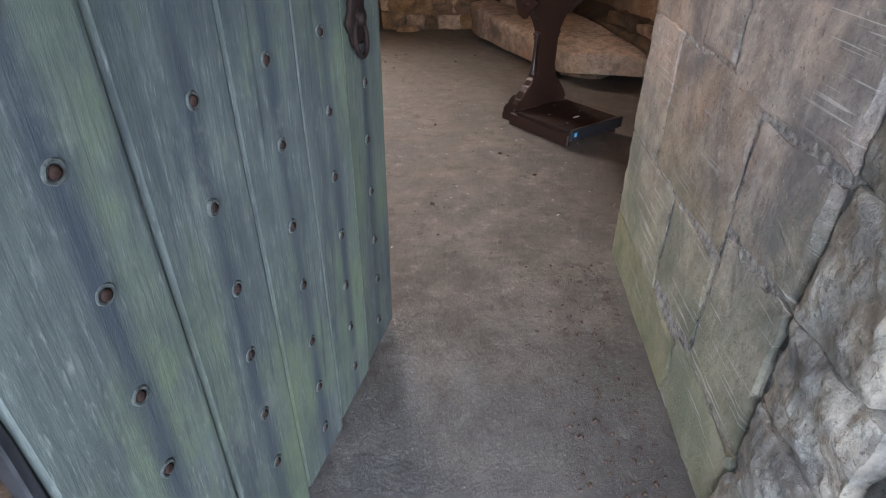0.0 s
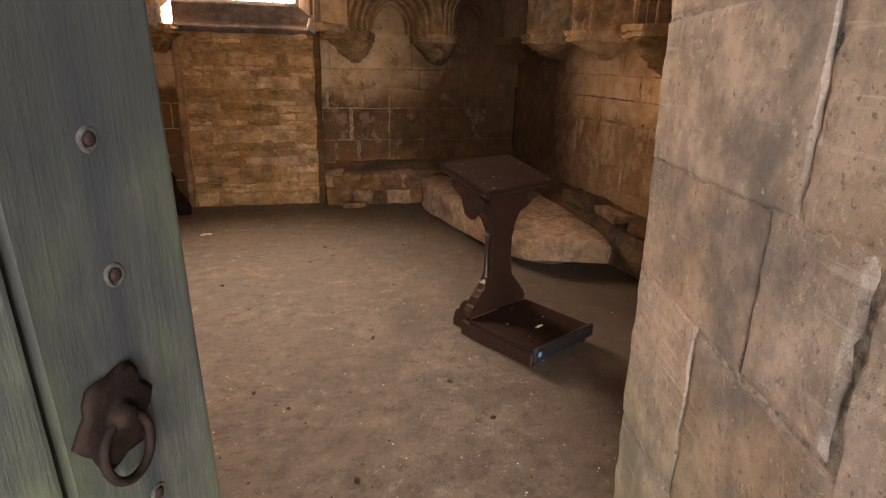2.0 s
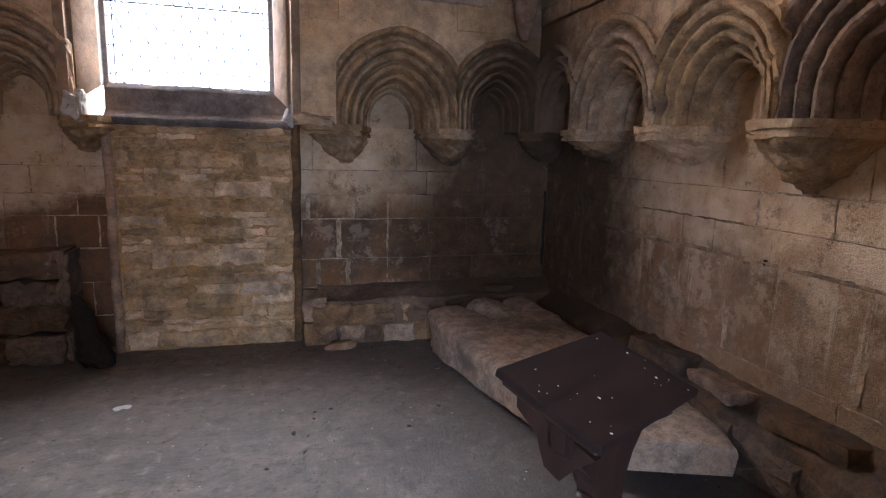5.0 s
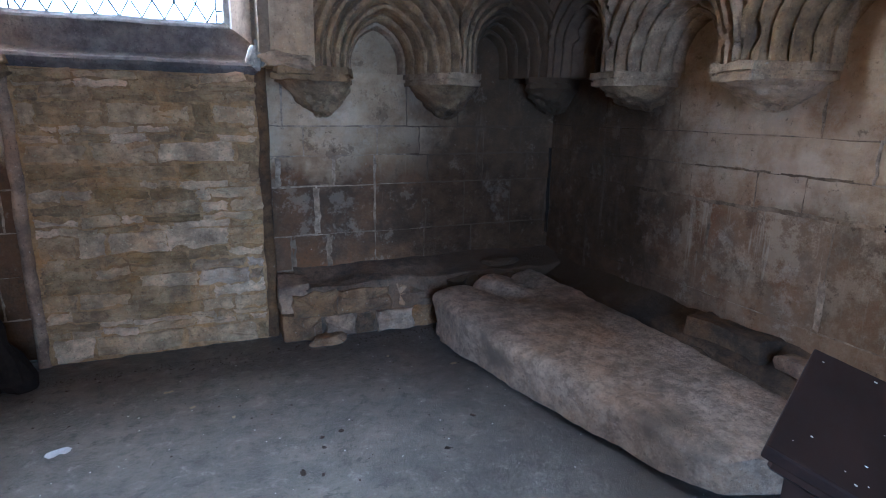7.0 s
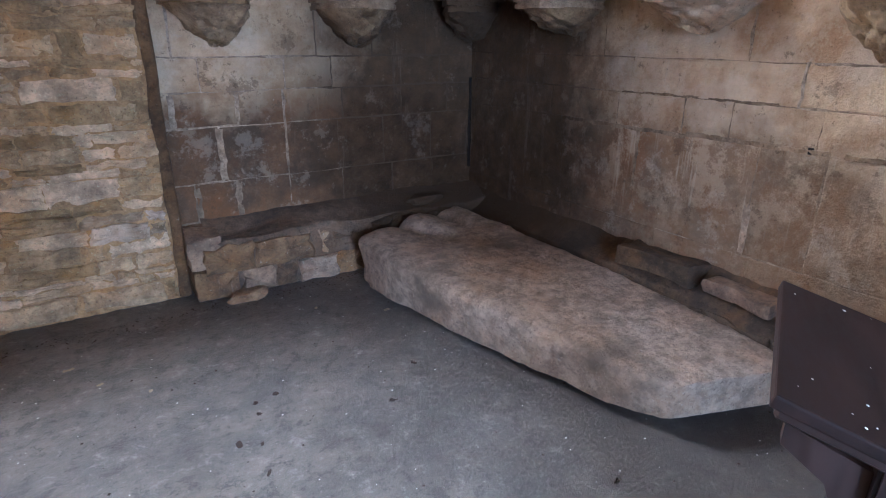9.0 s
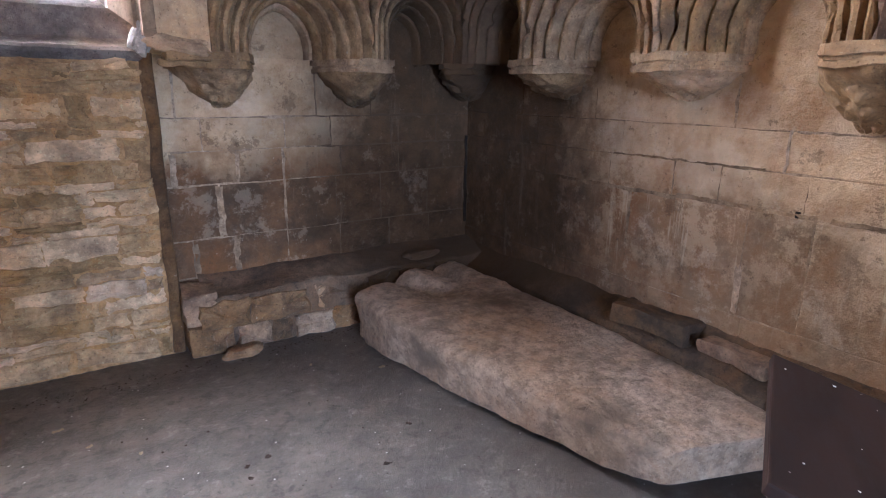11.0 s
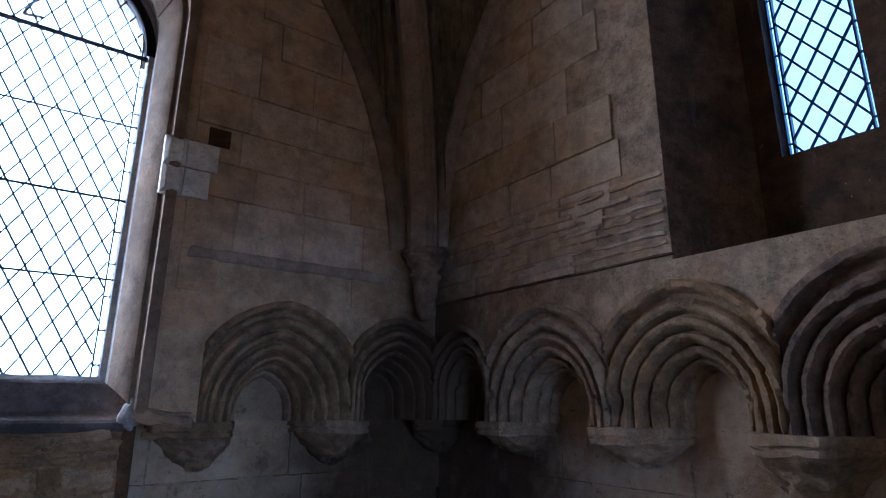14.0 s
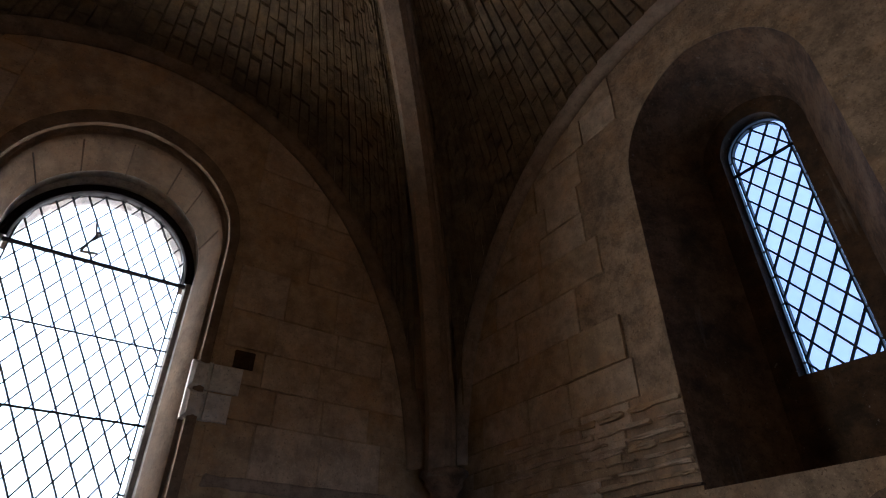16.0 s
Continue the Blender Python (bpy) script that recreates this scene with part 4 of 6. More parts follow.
for z0, z1 in rows:
    u = -0.585 - rng.uniform(0, 0.1)
    while u < 0.545:
        w = rng.uniform(0.08, 0.38) * (1.2 if z1 - z0 > 0.09 else 0.9)
        a, b = max(u, -0.585), min(u + w, 0.545)
        u += w
        if b - a < 0.05:
            continue
        g = rng.uniform(0.004, 0.014)
        bm = block(a + g, b - g, z0 + g * 0.7, z1 - g * 0.7, rng.uniform(-0.018, 0.008), 0.05, to_north(6.495), rng, 0.012, 0.011, 5)
        for v in bm.verts:
            v.co.z += 0.020 * noise.noise(Vector((v.co.x * 3.2, 0, v.co.z * 2.5))) + 0.008 * noise.noise(Vector((v.co.x * 11, 4, v.co.z * 9)))
            v.co.y += 0.010 * noise.noise(v.co * 17)
        part("rubble_stone", bm, M_LIME if (0.42 < (z0 + z1) / 2 < 0.54 and 0.05 < (a + b) / 2 < 0.5) else M_RUBBLE, infill, smooth=False)

for x in (-0.625, 0.575):
    bm = bmesh.new()
    n = 12
    rings = []
    for j in range(24):
        zz = 1.60 * j / 23
        rings.append([bm.verts.new((x + 0.032 * math.cos(2 * math.pi * i / n), 6.52 + 0.032 * math.sin(2 * math.pi * i / n), zz)) for i in range(n)])
    for p, q in zip(rings, rings[1:]):
        for i in range(n):
            bm.faces.new((p[i], p[(i + 1) % n], q[(i + 1) % n], q[i]))
    wobble(bm, 0.012, 7, x)
    part("jamb_shaft", bm, M_MIXED, infill, "worn round shaft beside the blocking", smooth=True)

# ---- north window ----


def loft(bm, a, b):
    va = [bm.verts.new(p) for p in a]
    vb = [bm.verts.new(p) for p in b]
    for i in range(len(a) - 1):
        bm.faces.new((va[i], va[i + 1], vb[i + 1], vb[i]))
    return va, vb


window_1 = empty("window_1")
tagged(window_1, "arched window of leaded diamond panes in moulded stone", "window", kind="structure")
win_prof = [(0.68, N_UP + 0.10), (0.68, N_UP - 0.018), (0.70, N_UP - 0.032), (0.675, N_UP - 0.040), (0.645, N_UP - 0.032), (0.640, N_UP - 0.008), (0.655, N_UP + 0.01), (0.635, N_UP + 0.03), (0.615, N_UP + 0.015), (0.60, N_UP + 0.03),
            (0.535, 6.50), (0.53, 6.56), (0.505, 6.57), (0.495, 6.62)]


def window_outline(half):
    f = (half - 0.505) / (0.68 - 0.505)
    sp = WIN[2] + (3.90 - WIN[2]) * f
    foot = WIN[1] + (1.62 - WIN[1]) * min(max(f, 0), 1)
    return [(x, z) for x, z in arched_outline(WIN[0], foot, sp, half, half * 1.04)]


for piece, prof, mat, lab in (("window_frame", win_prof[:11], M_RIB, "moulded sandstone window surround"), ("window_reveal", win_prof[10:], M_REVEAL, "pale dressed stone reveal")):
    bm = bmesh.new()
    rows = []
    prof = [prof[0]] + [(prof[0][0] + (prof[1][0] - prof[0][0]) * k / 4, prof[0][1] + (prof[1][1] - prof[0][1]) * k / 4) for k in (1, 2, 3)] + prof[1:] if piece == "window_reveal" else prof
    for half, y in prof:
        rows.append([bm.verts.new((x, y, z)) for x, z in window_outline(half)])
    for p, q in zip(rows, rows[1:]):
        for i in range(len(p) - 1):
            bm.faces.new((p[i], p[i + 1], q[i + 1], q[i]))
    wobble(bm, 0.004, 11, 3)
    part(piece, bm, mat, window_1, lab, smooth=True, crease=40)
for ang in (18, 47, 66, 95, 122, 150):
    bm = bmesh.new()
    c, sn = math.cos(radians(ang)), math.sin(radians(ang))
    for half, y, w in ((0.598, N_UP + 0.032, 0.004), (0.536, 6.498, 0.003)):
        sp = WIN[2] + (3.90 - WIN[2]) * (half - 0.505) / 0.175
        for k in (-1, 1):
            for lift in (0.004, -0.01):
                r = half - lift
                bm.verts.new((WIN[0] + r * c - k * w * sn, y, sp + r * 1.02 * sn + k * w * c))
    bm.verts.ensure_lookup_table()
    v = list(bm.verts)
    for f in ((0, 2, 6, 4), (1, 5, 7, 3), (0, 1, 3, 2), (4, 6, 7, 5), (0, 4, 5, 1), (2, 3, 7, 6)):
        bm.faces.new([v[i] for i in f])
    part("joint", bm, M_BENCH, window_1)
bm = bmesh.new()
prof = [(6.505, 1.56), (6.478, 1.590), (6.470, 1.606), (6.480, 1.622), (6.535, 1.650), (6.548, 1.660), (6.556, 1.795), (6.566, 1.810), (6.590, 1.832), (6.68, 1.838), (6.68, 1.56)]
va = [bm.verts.new((-0.63, y, z)) for y, z in prof]
vb = [bm.verts.new((0.56, y, z)) for y, z in prof]
for i in range(len(prof)):
    k = (i + 1) % len(prof)
    bm.faces.new((va[i], va[k], vb[k], vb[i]))
bm.faces.new(va)
bm.faces.new(vb)
bmesh.ops.subdivide_edges(bm, edges=[e for e in bm.edges if e.calc_length() > 0.8], cuts=14)
wobble(bm, 0.007, 9, 4)
part("window_sill", bm, M_SILL, window_1, "weathered grey sloping stone sill")


def inside_window(x, z, mid, foot, spring, half):
    if z < foot or abs(x - mid) > half:
        return False
    return z < spring or math.hypot(x - mid, z - spring) < half * 1.02


def bar(bm, p, q, r):
    d = (q - p).normalized()
    s = d.cross(Vector((0.3, 0.5, 0.8))).normalized()
    t = d.cross(s)
    lo = [bm.verts.new(p + (s * c + t * e) * r) for c, e in ((1, 1), (-1, 1), (-1, -1), (1, -1))]
    hi = [bm.verts.new(q + (s * c + t * e) * r) for c, e in ((1, 1), (-1, 1), (-1, -1), (1, -1))]
    for i in range(4):
        bm.faces.new((lo[i], lo[(i + 1) % 4], hi[(i + 1) % 4], hi[i]))


def lattice(mid, foot, spring, half, w, h, to3d, r):
    """Lead cames in two slanting families, each cut off where it meets the frame."""
    bm = bmesh.new()
    top = spring + half * 1.05
    for sign in (1, -1):
        k = -30
        while k < 60:
            run, last = None, None
            for i in range(261):
                z = foot + (top - foot) * i / 260
                x = mid + sign * ((z - foot) * w / h - k * w)
                ok = inside_window(x, z, mid, foot, spring, half)
                if ok and run is None:
                    run = (x, z)
                if ok:
                    last = (x, z)
                if (not ok or i == 260) and run is not None:
                    if math.hypot(last[0] - run[0], last[1] - run[1]) > 0.02:
                        bar(bm, Vector(to3d(run[0], run[1], 0)), Vector(to3d(last[0], last[1], 0)), r)
                    run = None
            k += 1
    return bm


def pane(bm, mid, foot, spring, half, to3d):
    pts = arched_outline(mid, foot, spring, half, half * 1.03)
    bm.faces.new([bm.verts.new(to3d(u, v, 0)) for u, v in pts])
    return bm


part("lead_lattice", lattice(WIN[0], WIN[1], WIN[2], 0.465, 0.105, 0.180, to_north(6.60), 0.0040), M_LEAD, window_1, "diamond lattice of lead cames")
for zz, rr in ((2.34, 0.004), (2.79, 0.005), (3.24, 0.004), (3.69, 0.010)):
    bm = bmesh.new()
    bar(bm, Vector((WIN[0] - 0.50, 6.585, zz)), Vector((WIN[0] + 0.50, 6.585, zz)), rr)
    part("saddle_bar", bm, M_IRON, window_1)
ob = part("pane", pane(bmesh.new(), WIN[0], WIN[1], WIN[2], 0.50, to_north(6.606)), M_GLASS, window_1)
ob.visible_shadow = False
for half, ww in ((0.512, 0.010), (0.472, 0.008)):
    bm = bmesh.new()
    sweep_arch(bm, half, half * 1.02, WIN[2] - WIN[1], [(0.0, 0.02), (0.0, -0.008), (ww, -0.008), (ww, 0.02)], 14)
    part("pane_border", bm, M_LEAD, window_1, at=pose(WIN[0], 6.60, WIN[1]))
bm = bmesh.new()
for k in range(11):
    z = WIN[1] + 0.06 + 0.18 * k
    for sx in (-1, 1):
        bar(bm, Vector((WIN[0] + sx * 0.465, 6.60, z)), Vector((WIN[0] + sx * 0.508, 6.60, z)), 0.004)
part("border_came", bm, M_LEAD, window_1)
bm = bmesh.new()
sweep_arch(bm, 0.535, 0.55, 0.0, [(0.0, 0.02), (0.0, -0.03), (0.020, -0.042), (0.032, -0.030), (0.050, -0.034), (0.056, -0.018), (0.056, 0.02)], 18)
part("head_frame", bm, M_IRON, window_1, "blackened iron frame round the window head", at=pose(WIN[0], 6.585, 3.70))
bm = bmesh.new()
sweep_arch(bm, 0.60, 0.61, 0.0, [(0.0, 0.0), (0.12, 0.0), (0.125, 0.06), (0.11, 0.13), (0.0, 0.13)], 24)
wobble(bm, 0.012, 11, 2)
part("outer_head", bm, M_SILL, window_1, "weathered outer arch head beyond the glass", at=pose(WIN[0], 6.65, 3.72))

# twig caught outside the window
bm = bmesh.new()
for p, q, r in (((-0.22, 6.66, 3.78), (-0.16, 6.68, 3.96), 0.006), ((-0.18, 6.67, 3.88), (-0.11, 6.68, 3.98), 0.005), ((-0.17, 6.68, 3.93), (-0.20, 6.69, 4.02), 0.004), ((-0.22, 6.66, 3.78), (-0.13, 6.67, 3.80), 0.006)):
    bar(bm, Vector(p), Vector(q), r * 1.1)
part("twig", bm, M_LEAF, window_1, "dark twig caught behind the panes")

# broken ends of the sill and the string that runs from it to the arcade


def lump(name, at, size, seed, material, parent, label):
    bm = bmesh.new()
    bmesh.ops.create_icosphere(bm, subdivisions=4, radius=0.5)
    for v in bm.verts:
        p = v.co.copy()
        v.co = Vector((math.copysign(abs(p.x * 2) ** 0.6, p.x) * 0.5, math.copysign(abs(p.y * 2) ** 0.6, p.y) * 0.5, math.copysign(abs(p.z * 2) ** 0.6, p.z) * 0.5))
        v.co += p.normalized() * (0.26 * noise.noise(p * 2.6 + Vector((seed, 0, 0))) + 0.12 * noise.noise(p * 7 + Vector((seed, 0, 0))))
        v.co = Vector((v.co.x * size[0], v.co.y * size[1], v.co.z * size[2]))
    part(name, bm, material, parent, label, smooth=True, at=at, crease=35)


lump("broken_base", pose(0.545, 6.33, 1.66, 0, 14, 0), (0.075, 0.09, 0.15), 2.0, M_REVEAL, window_1, "broken moulded base at the end of the sill")
lump("broken_base", pose(-0.735, 6.30, 1.655, 0, 10, 0), (0.13, 0.12, 0.17), 7.0, M_REVEAL, window_1, "broken moulded base at the end of the sill")
lump("broken_ledge", pose(0.70, 6.275, 1.628, 0, 9, 0), (0.26, 0.10, 0.07), 5.0, M_CARVED, window_1, "weathered broken ledge beside the window")
bm = bmesh.new()
box(bm, 0.62, 0.83, N_UP - 0.055, N_UP + 0.02, 1.565, 1.604, 0.008)
box(bm, 0.60, 0.82, N_UP - 0.035, N_UP + 0.02, 1.535, 1.564, 0.006)
bmesh.ops.subdivide_edges(bm, edges=[e for e in bm.edges if e.calc_length() > 0.1], cuts=8)
wobble(bm, 0.012, 18, 8)
part("string_end", bm, M_CARVED, wall_north, "worn moulded string beside the window")

# ---- east lancet ----
window_2 = empty("window_2")
tagged(window_2, "narrow lancet of leaded diamond panes in a deep splay", "window", kind="structure")
bm = bmesh.new()
outer = arched_outline(LAN[0], 2.33, 4.05, 0.525, 0.60)
mid_o = arched_outline(LAN[0], 2.36, 4.14, 0.30, 0.31)
gl_o = arched_outline(LAN[0], LAN[1], LAN[2], 0.19, 0.195)
rows = [[(E_UP + 0.004, u, v) for u, v in outer], [(2.77, u, v) for u, v in mid_o]]
closed = [[*r, r[0]] for r in rows]
loft(bm, closed[0], closed[1])
# the recess's shade is put into the splay's dark brown colour
part("splay", bm, M_BROWN, window_2, "dark brown splayed reveal with its shade painted in")
bm = bmesh.new()
mid_o = [(2.768, u, v) for u, v in mid_o]
gl_f, gl_b = [(2.775, u, v) for u, v in gl_o], [(2.90, u, v) for u, v in gl_o]
loft(bm, [*mid_o, mid_o[0]], [*gl_f, gl_f[0]])
loft(bm, [*gl_f, gl_f[0]], [*gl_b, gl_b[0]])
loft(bm, [*gl_b, gl_b[0]], [(2.93, u, v) for u, v in (outer + [outer[0]])])
part("lancet_surround", bm, M_SOOT_GAP, window_2, "soot-black stone round the lancet")
lo = lattice(LAN[0], LAN[1], LAN[2], 0.160, 0.110, 0.165, to_east(2.85), 0.0052)
part("lead_lattice", lo, M_LEAD, window_2, "diamond lattice of lead cames")
ob = part("pane", pane(bmesh.new(), LAN[0], LAN[1], LAN[2], 0.185, to_east(2.858)), M_GLASS, window_2)
ob.visible_shadow = False
for half, ww in ((0.187, 0.008), (0.163, 0.009)):
    bm = bmesh.new()
    sweep_arch(bm, half, half * 1.02, LAN[2] - LAN[1], [(0.0, 0.02), (0.0, -0.008), (ww, -0.008), (ww, 0.02)], 12)
    part("pane_border", bm, M_LEAD, window_2, at=pose(2.85, LAN[0], LAN[1], 0, 0, -90))
bm = bmesh.new()
for k in range(9):
    z = LAN[1] + 0.08 + 0.158 * k
    for sy in (-1, 1):
        bar(bm, Vector((2.85, LAN[0] + sy * 0.155, z)), Vector((2.85, LAN[0] + sy * 0.187, z)), 0.004)
part("border_came", bm, M_LEAD, window_2)
bm = bmesh.new()
bar(bm, Vector((2.845, LAN[0] - 0.185, 4.06)), Vector((2.845, LAN[0] + 0.185, 4.06)), 0.007)
part("saddle_bar", bm, M_IRON, window_2)

# ---- vault ----
A_N, Z0_N, H_N = 2.12, 2.40, 2.82
A_E, Z0_E, H_E = 2.25, 2.62, 2.46
CORNER = Vector((2.10, 6.12, 0))
CENTRE = Vector((XC, YC, 0))
DIAG = (CORNER - CENTRE).length


def diag_z(d):
    """Height of the diagonal rib's underside, d metres in from its corner."""
    d = max(d, 0.0)
    return 2.50 + math.sqrt(max(0.0, 2 * 3.25 * d - d * d))


ZC = diag_z(DIAG)


def cell(kind, sign):
    """The web of one cell: f runs from the middle (0) to the wall (1), u across it (-1 to 1)."""
    a, top, reach = ((A_N, Z0_N + H_N, N_UP - YC) if kind == "N" else (A_E, Z0_E + H_E, E_UP - XC))

    def at(f, u):
        end = diag_z(DIAG * (1 - f))
        ridge = ZC + (top - ZC) * f
        z = end + max(ridge - end, 0.0) * math.sqrt(max(0.0, 1 - u * u))
        if kind == "N":
            return Vector((XC + u * a * f, YC + sign * reach * f, z))
        return Vector((XC + sign * reach * f, YC + u * a * f, z))
    return at


verts, faces = [], []
vr = random.Random(11)
for kind, sign in (("N", 1), ("E", 1), ("N", -1), ("E", -1)):
    at = cell(kind, sign)
    bins = 66 if sign > 0 else 24
    th = [-math.pi / 2 + math.pi * i / bins for i in range(bins + 1)]
    for i in range(bins):
        f = 0.03
        while f < 1.0:
            step = vr.uniform(0.035, 0.10) if sign > 0 else 0.2
            g = min(1.02, f + step)
            j0 = vr.uniform(-0.12, 0.12) * (th[1] - th[0])
            u0, u1 = math.sin(th[i]), math.sin(th[i + 1])
            um0, um1 = math.sin(th[i] + 0.09 * (th[1] - th[0])), math.sin(th[i + 1] - 0.09 * (th[1] - th[0]))
            corners = [at(f, u0), at(g, u0), at(g, u1), at(f, u1)]
            e = 0.06 * (g - f)
            inner = [at(f + e, um0), at(g - e, um0), at(g - e, um1), at(f + e, um1)]
            nrm = (corners[1] - corners[0]).cross(corners[3] - corners[0])
            if nrm.length > 1e-9:
                nrm.normalize()
                if nrm.z > 0:
                    nrm = -nrm
            lift = vr.uniform(0.004, 0.035) if sign > 0 else 0.004
            inner = [p + nrm * (lift + vr.uniform(-0.004, 0.004)) for p in inner]
            n0 = len(verts)
            verts += [tuple(p) for p in corners + inner]
            faces += [(n0 + 4, n0 + 5, n0 + 6, n0 + 7)] + [(n0 + k, n0 + (k + 1) % 4, n0 + 4 + (k + 1) % 4, n0 + 4 + k) for k in range(4)]
            f = g
me = bpy.data.meshes.new("ceiling")
me.from_pydata(verts, [], faces)
me.materials.append(M_VAULT)
ceiling = tagged(new("ceiling", me), "ribbed vault of rough coursed rubble webs", "ceiling", kind="structure")


def sweep_path(bm, pts, side, profile):
    """A rib: the profile's (across, down) carried along pts, with side the level direction across it."""
    rings = []
    for i, p in enumerate(pts):
        t = (pts[min(i + 1, len(pts) - 1)] - pts[max(i - 1, 0)]).normalized()
        down = t.cross(side).normalized()
        if down.dot(CENTRE + Vector((0, 0, 2.2)) - p) < 0:
            down = -down
        rings.append([bm.verts.new(p + side * a + down * b) for a, b in profile])
    for p, q in zip(rings, rings[1:]):
        for i in range(len(profile) - 1):
            bm.faces.new((p[i], p[i + 1], q[i + 1], q[i]))
    return bm


RIB = [(-0.10, -0.04), (-0.10, 0.03), (-0.085, 0.04), (-0.08, 0.08), (-0.05, 0.13), (0.05, 0.13), (0.08, 0.08), (0.085, 0.04), (0.10, 0.03), (0.10, -0.04)]
for sx, sy in ((1, 1), (-1, 1), (1, -1), (-1, -1)):
    cor = Vector((XC + sx * (CORNER.x - XC), YC + sy * (CORNER.y - YC), 0))
    way = (CENTRE - cor).normalized()
    side = Vector((-way.y, way.x, 0))
    lo = [cor + Vector((0, 0, z)) for z in (2.62, 2.8, 2.95, 3.05)]
    ds = [i * DIAG / 40 for i in range(1, 41)]
    pts = [cor + way * d + Vector((0, 0, diag_z(d))) for d in ds if diag_z(d) > 3.1]
    bm = bmesh.new()
    sweep_path(bm, lo + pts, side, RIB)
    bm2 = link("vault_rib", bm, M_RIB)
    tagged(bm2, "chamfered sandstone diagonal rib", "rib", kind="structure")

ROLL = [(-0.06, -0.03), (-0.06, 0.02), (-0.035, 0.03), (-0.03, 0.055), (0.0, 0.07), (0.03, 0.055), (0.035, 0.03), (0.06, 0.02), (0.06, -0.03)]
for kind in ("N", "E"):
    bm = bmesh.new()
    a, z0, h = (A_N, Z0_N, H_N) if kind == "N" else (A_E, Z0_E, H_E)
    pts = []
    for i in range(61):
        t = math.pi * i / 60
        u, z = a * math.cos(t), z0 + h * math.sin(t)
        pts.append(Vector((XC + u, N_UP - 0.02, z)) if kind == "N" else Vector((E_UP - 0.02, YC + u, z)))
    sweep_path(bm, [p for p in pts if p.z > 2.62], Vector((0, 1, 0)) if kind == "N" else Vector((1, 0, 0)), ROLL)
    tagged(link("wall_rib", bm, M_RIB, smooth=True), "thin moulded wall rib along the vault", "rib", kind="structure")

# the corner corbel that carries the ribs
shaft = empty("vault_corbel", pose(2.12, 6.11, 0, 0, 0, 45))
tagged(shaft, "carved corner corbel with ringed capital under the ribs", "corbel", kind="structure")


def lathe(bm, prof, n=18, squash=1.0):
    rings = [[bm.verts.new((r * math.cos(2 * math.pi * i / n), r * squash * math.sin(2 * math.pi * i / n), z)) for i in range(n)] for r, z in prof]
    for p, q in zip(rings, rings[1:]):
        for i in range(n):
            bm.faces.new((p[i], p[(i + 1) % n], q[(i + 1) % n], q[i]))
    bm.faces.new(rings[0][::-1])
    bm.faces.new(rings[-1])
    return bm


bm = lathe(bmesh.new(), [(0.13, 2.68), (0.155, 2.67), (0.16, 2.645), (0.14, 2.63), (0.12, 2.61), (0.125, 2.59), (0.115, 2.575), (0.09, 2.55), (0.085, 2.52), (0.105, 2.51), (0.10, 2.49), (0.08, 2.47), (0.075, 2.40), (0.055, 2.30), (0.03, 2.22)])
wobble(bm, 0.012, 16, 3)
part("capital", bm, M_BROWN, shaft, smooth=True)

# ---- stone benches along the walls ----


def ridge_bench(name, label, x_front, x_back, y0, y1, z_front, z_back, place, seed, material):
    """A worn bench top: local x runs from the front edge to the wall, y along it."""
    bm = bmesh.new()
    nx, ny = 10, int((y1 - y0) * 16)
    rows = []
    for j in range(ny + 1):
        y = y0 + (y1 - y0) * j / ny
        row = [bm.verts.new((x_front + 0.03, y, 0.0)), bm.verts.new((x_front + 0.01, y, z_front * 0.6))]
        for i in range(nx + 1):
            f = i / nx
            z = z_front + (z_back - z_front) * f ** 1.3
            p = Vector((x_front + (x_back - x_front) * f, y, z))
            p.z += 0.030 * noise.noise(p * 3.5 + Vector((seed, 0, 0))) + 0.014 * noise.noise(p * 13 + Vector((seed, 0, 0)))
            if i == 0:
                p.x += 0.025 * noise.noise(p * 6) + 0.012
            row.append(bm.verts.new(p))
        rows.append(row)
    for p, q in zip(rows, rows[1:]):
        for i in range(len(p) - 1):
            bm.faces.new((p[i], p[i + 1], q[i + 1], q[i]))
    return tagged(link(name, bm, material, smooth=True, at=place), label, "stone bench", kind="structure")


bench_n = ridge_bench("bench_north", "soot-blackened worn stone bench along the wall", 0.0, 0.28, -2.68, -0.72, 0.33, 0.40, pose(0, 6.35, 0, 0, 0, 90), 3.0, M_BENCH)
bench_e = ridge_bench("bench_east", "low worn stone bench along the limewashed wall", 2.455, 2.69, 1.95, 6.50, 0.25, 0.43, pose(0, 0, 0), 8.0, M_BENCH)
course_walls("bench_stone", bench_n, (0.66, 2.3), [(0.0, 0.15), (0.15, 0.315)], to_north(6.345), lambda u, v: (M_SLAB if 1.15 < u < 1.4 and v < 0.16 else rng.choice((M_MIXED, M_BENCH))), rng, back=0.08, widths=(0.12, 0.36), joint=0.006, proud=0.020, chamfer=0.018, jit=0.015, lumps=4)
course_walls("bench_stone", bench_e, (2.0, 6.3), [(0.0, 0.22)], to_east(2.45), lambda u, v: M_BENCH, rng, back=0.08, widths=(0.25, 0.6), joint=0.006, proud=0.018, chamfer=0.022, jit=0.016, lumps=5)
for o in [c for c in scene.objects if c.name.startswith("bench_stone") and c.parent == bench_n]:
    o.matrix_parent_inverse = bench_n.matrix_world.inverted()
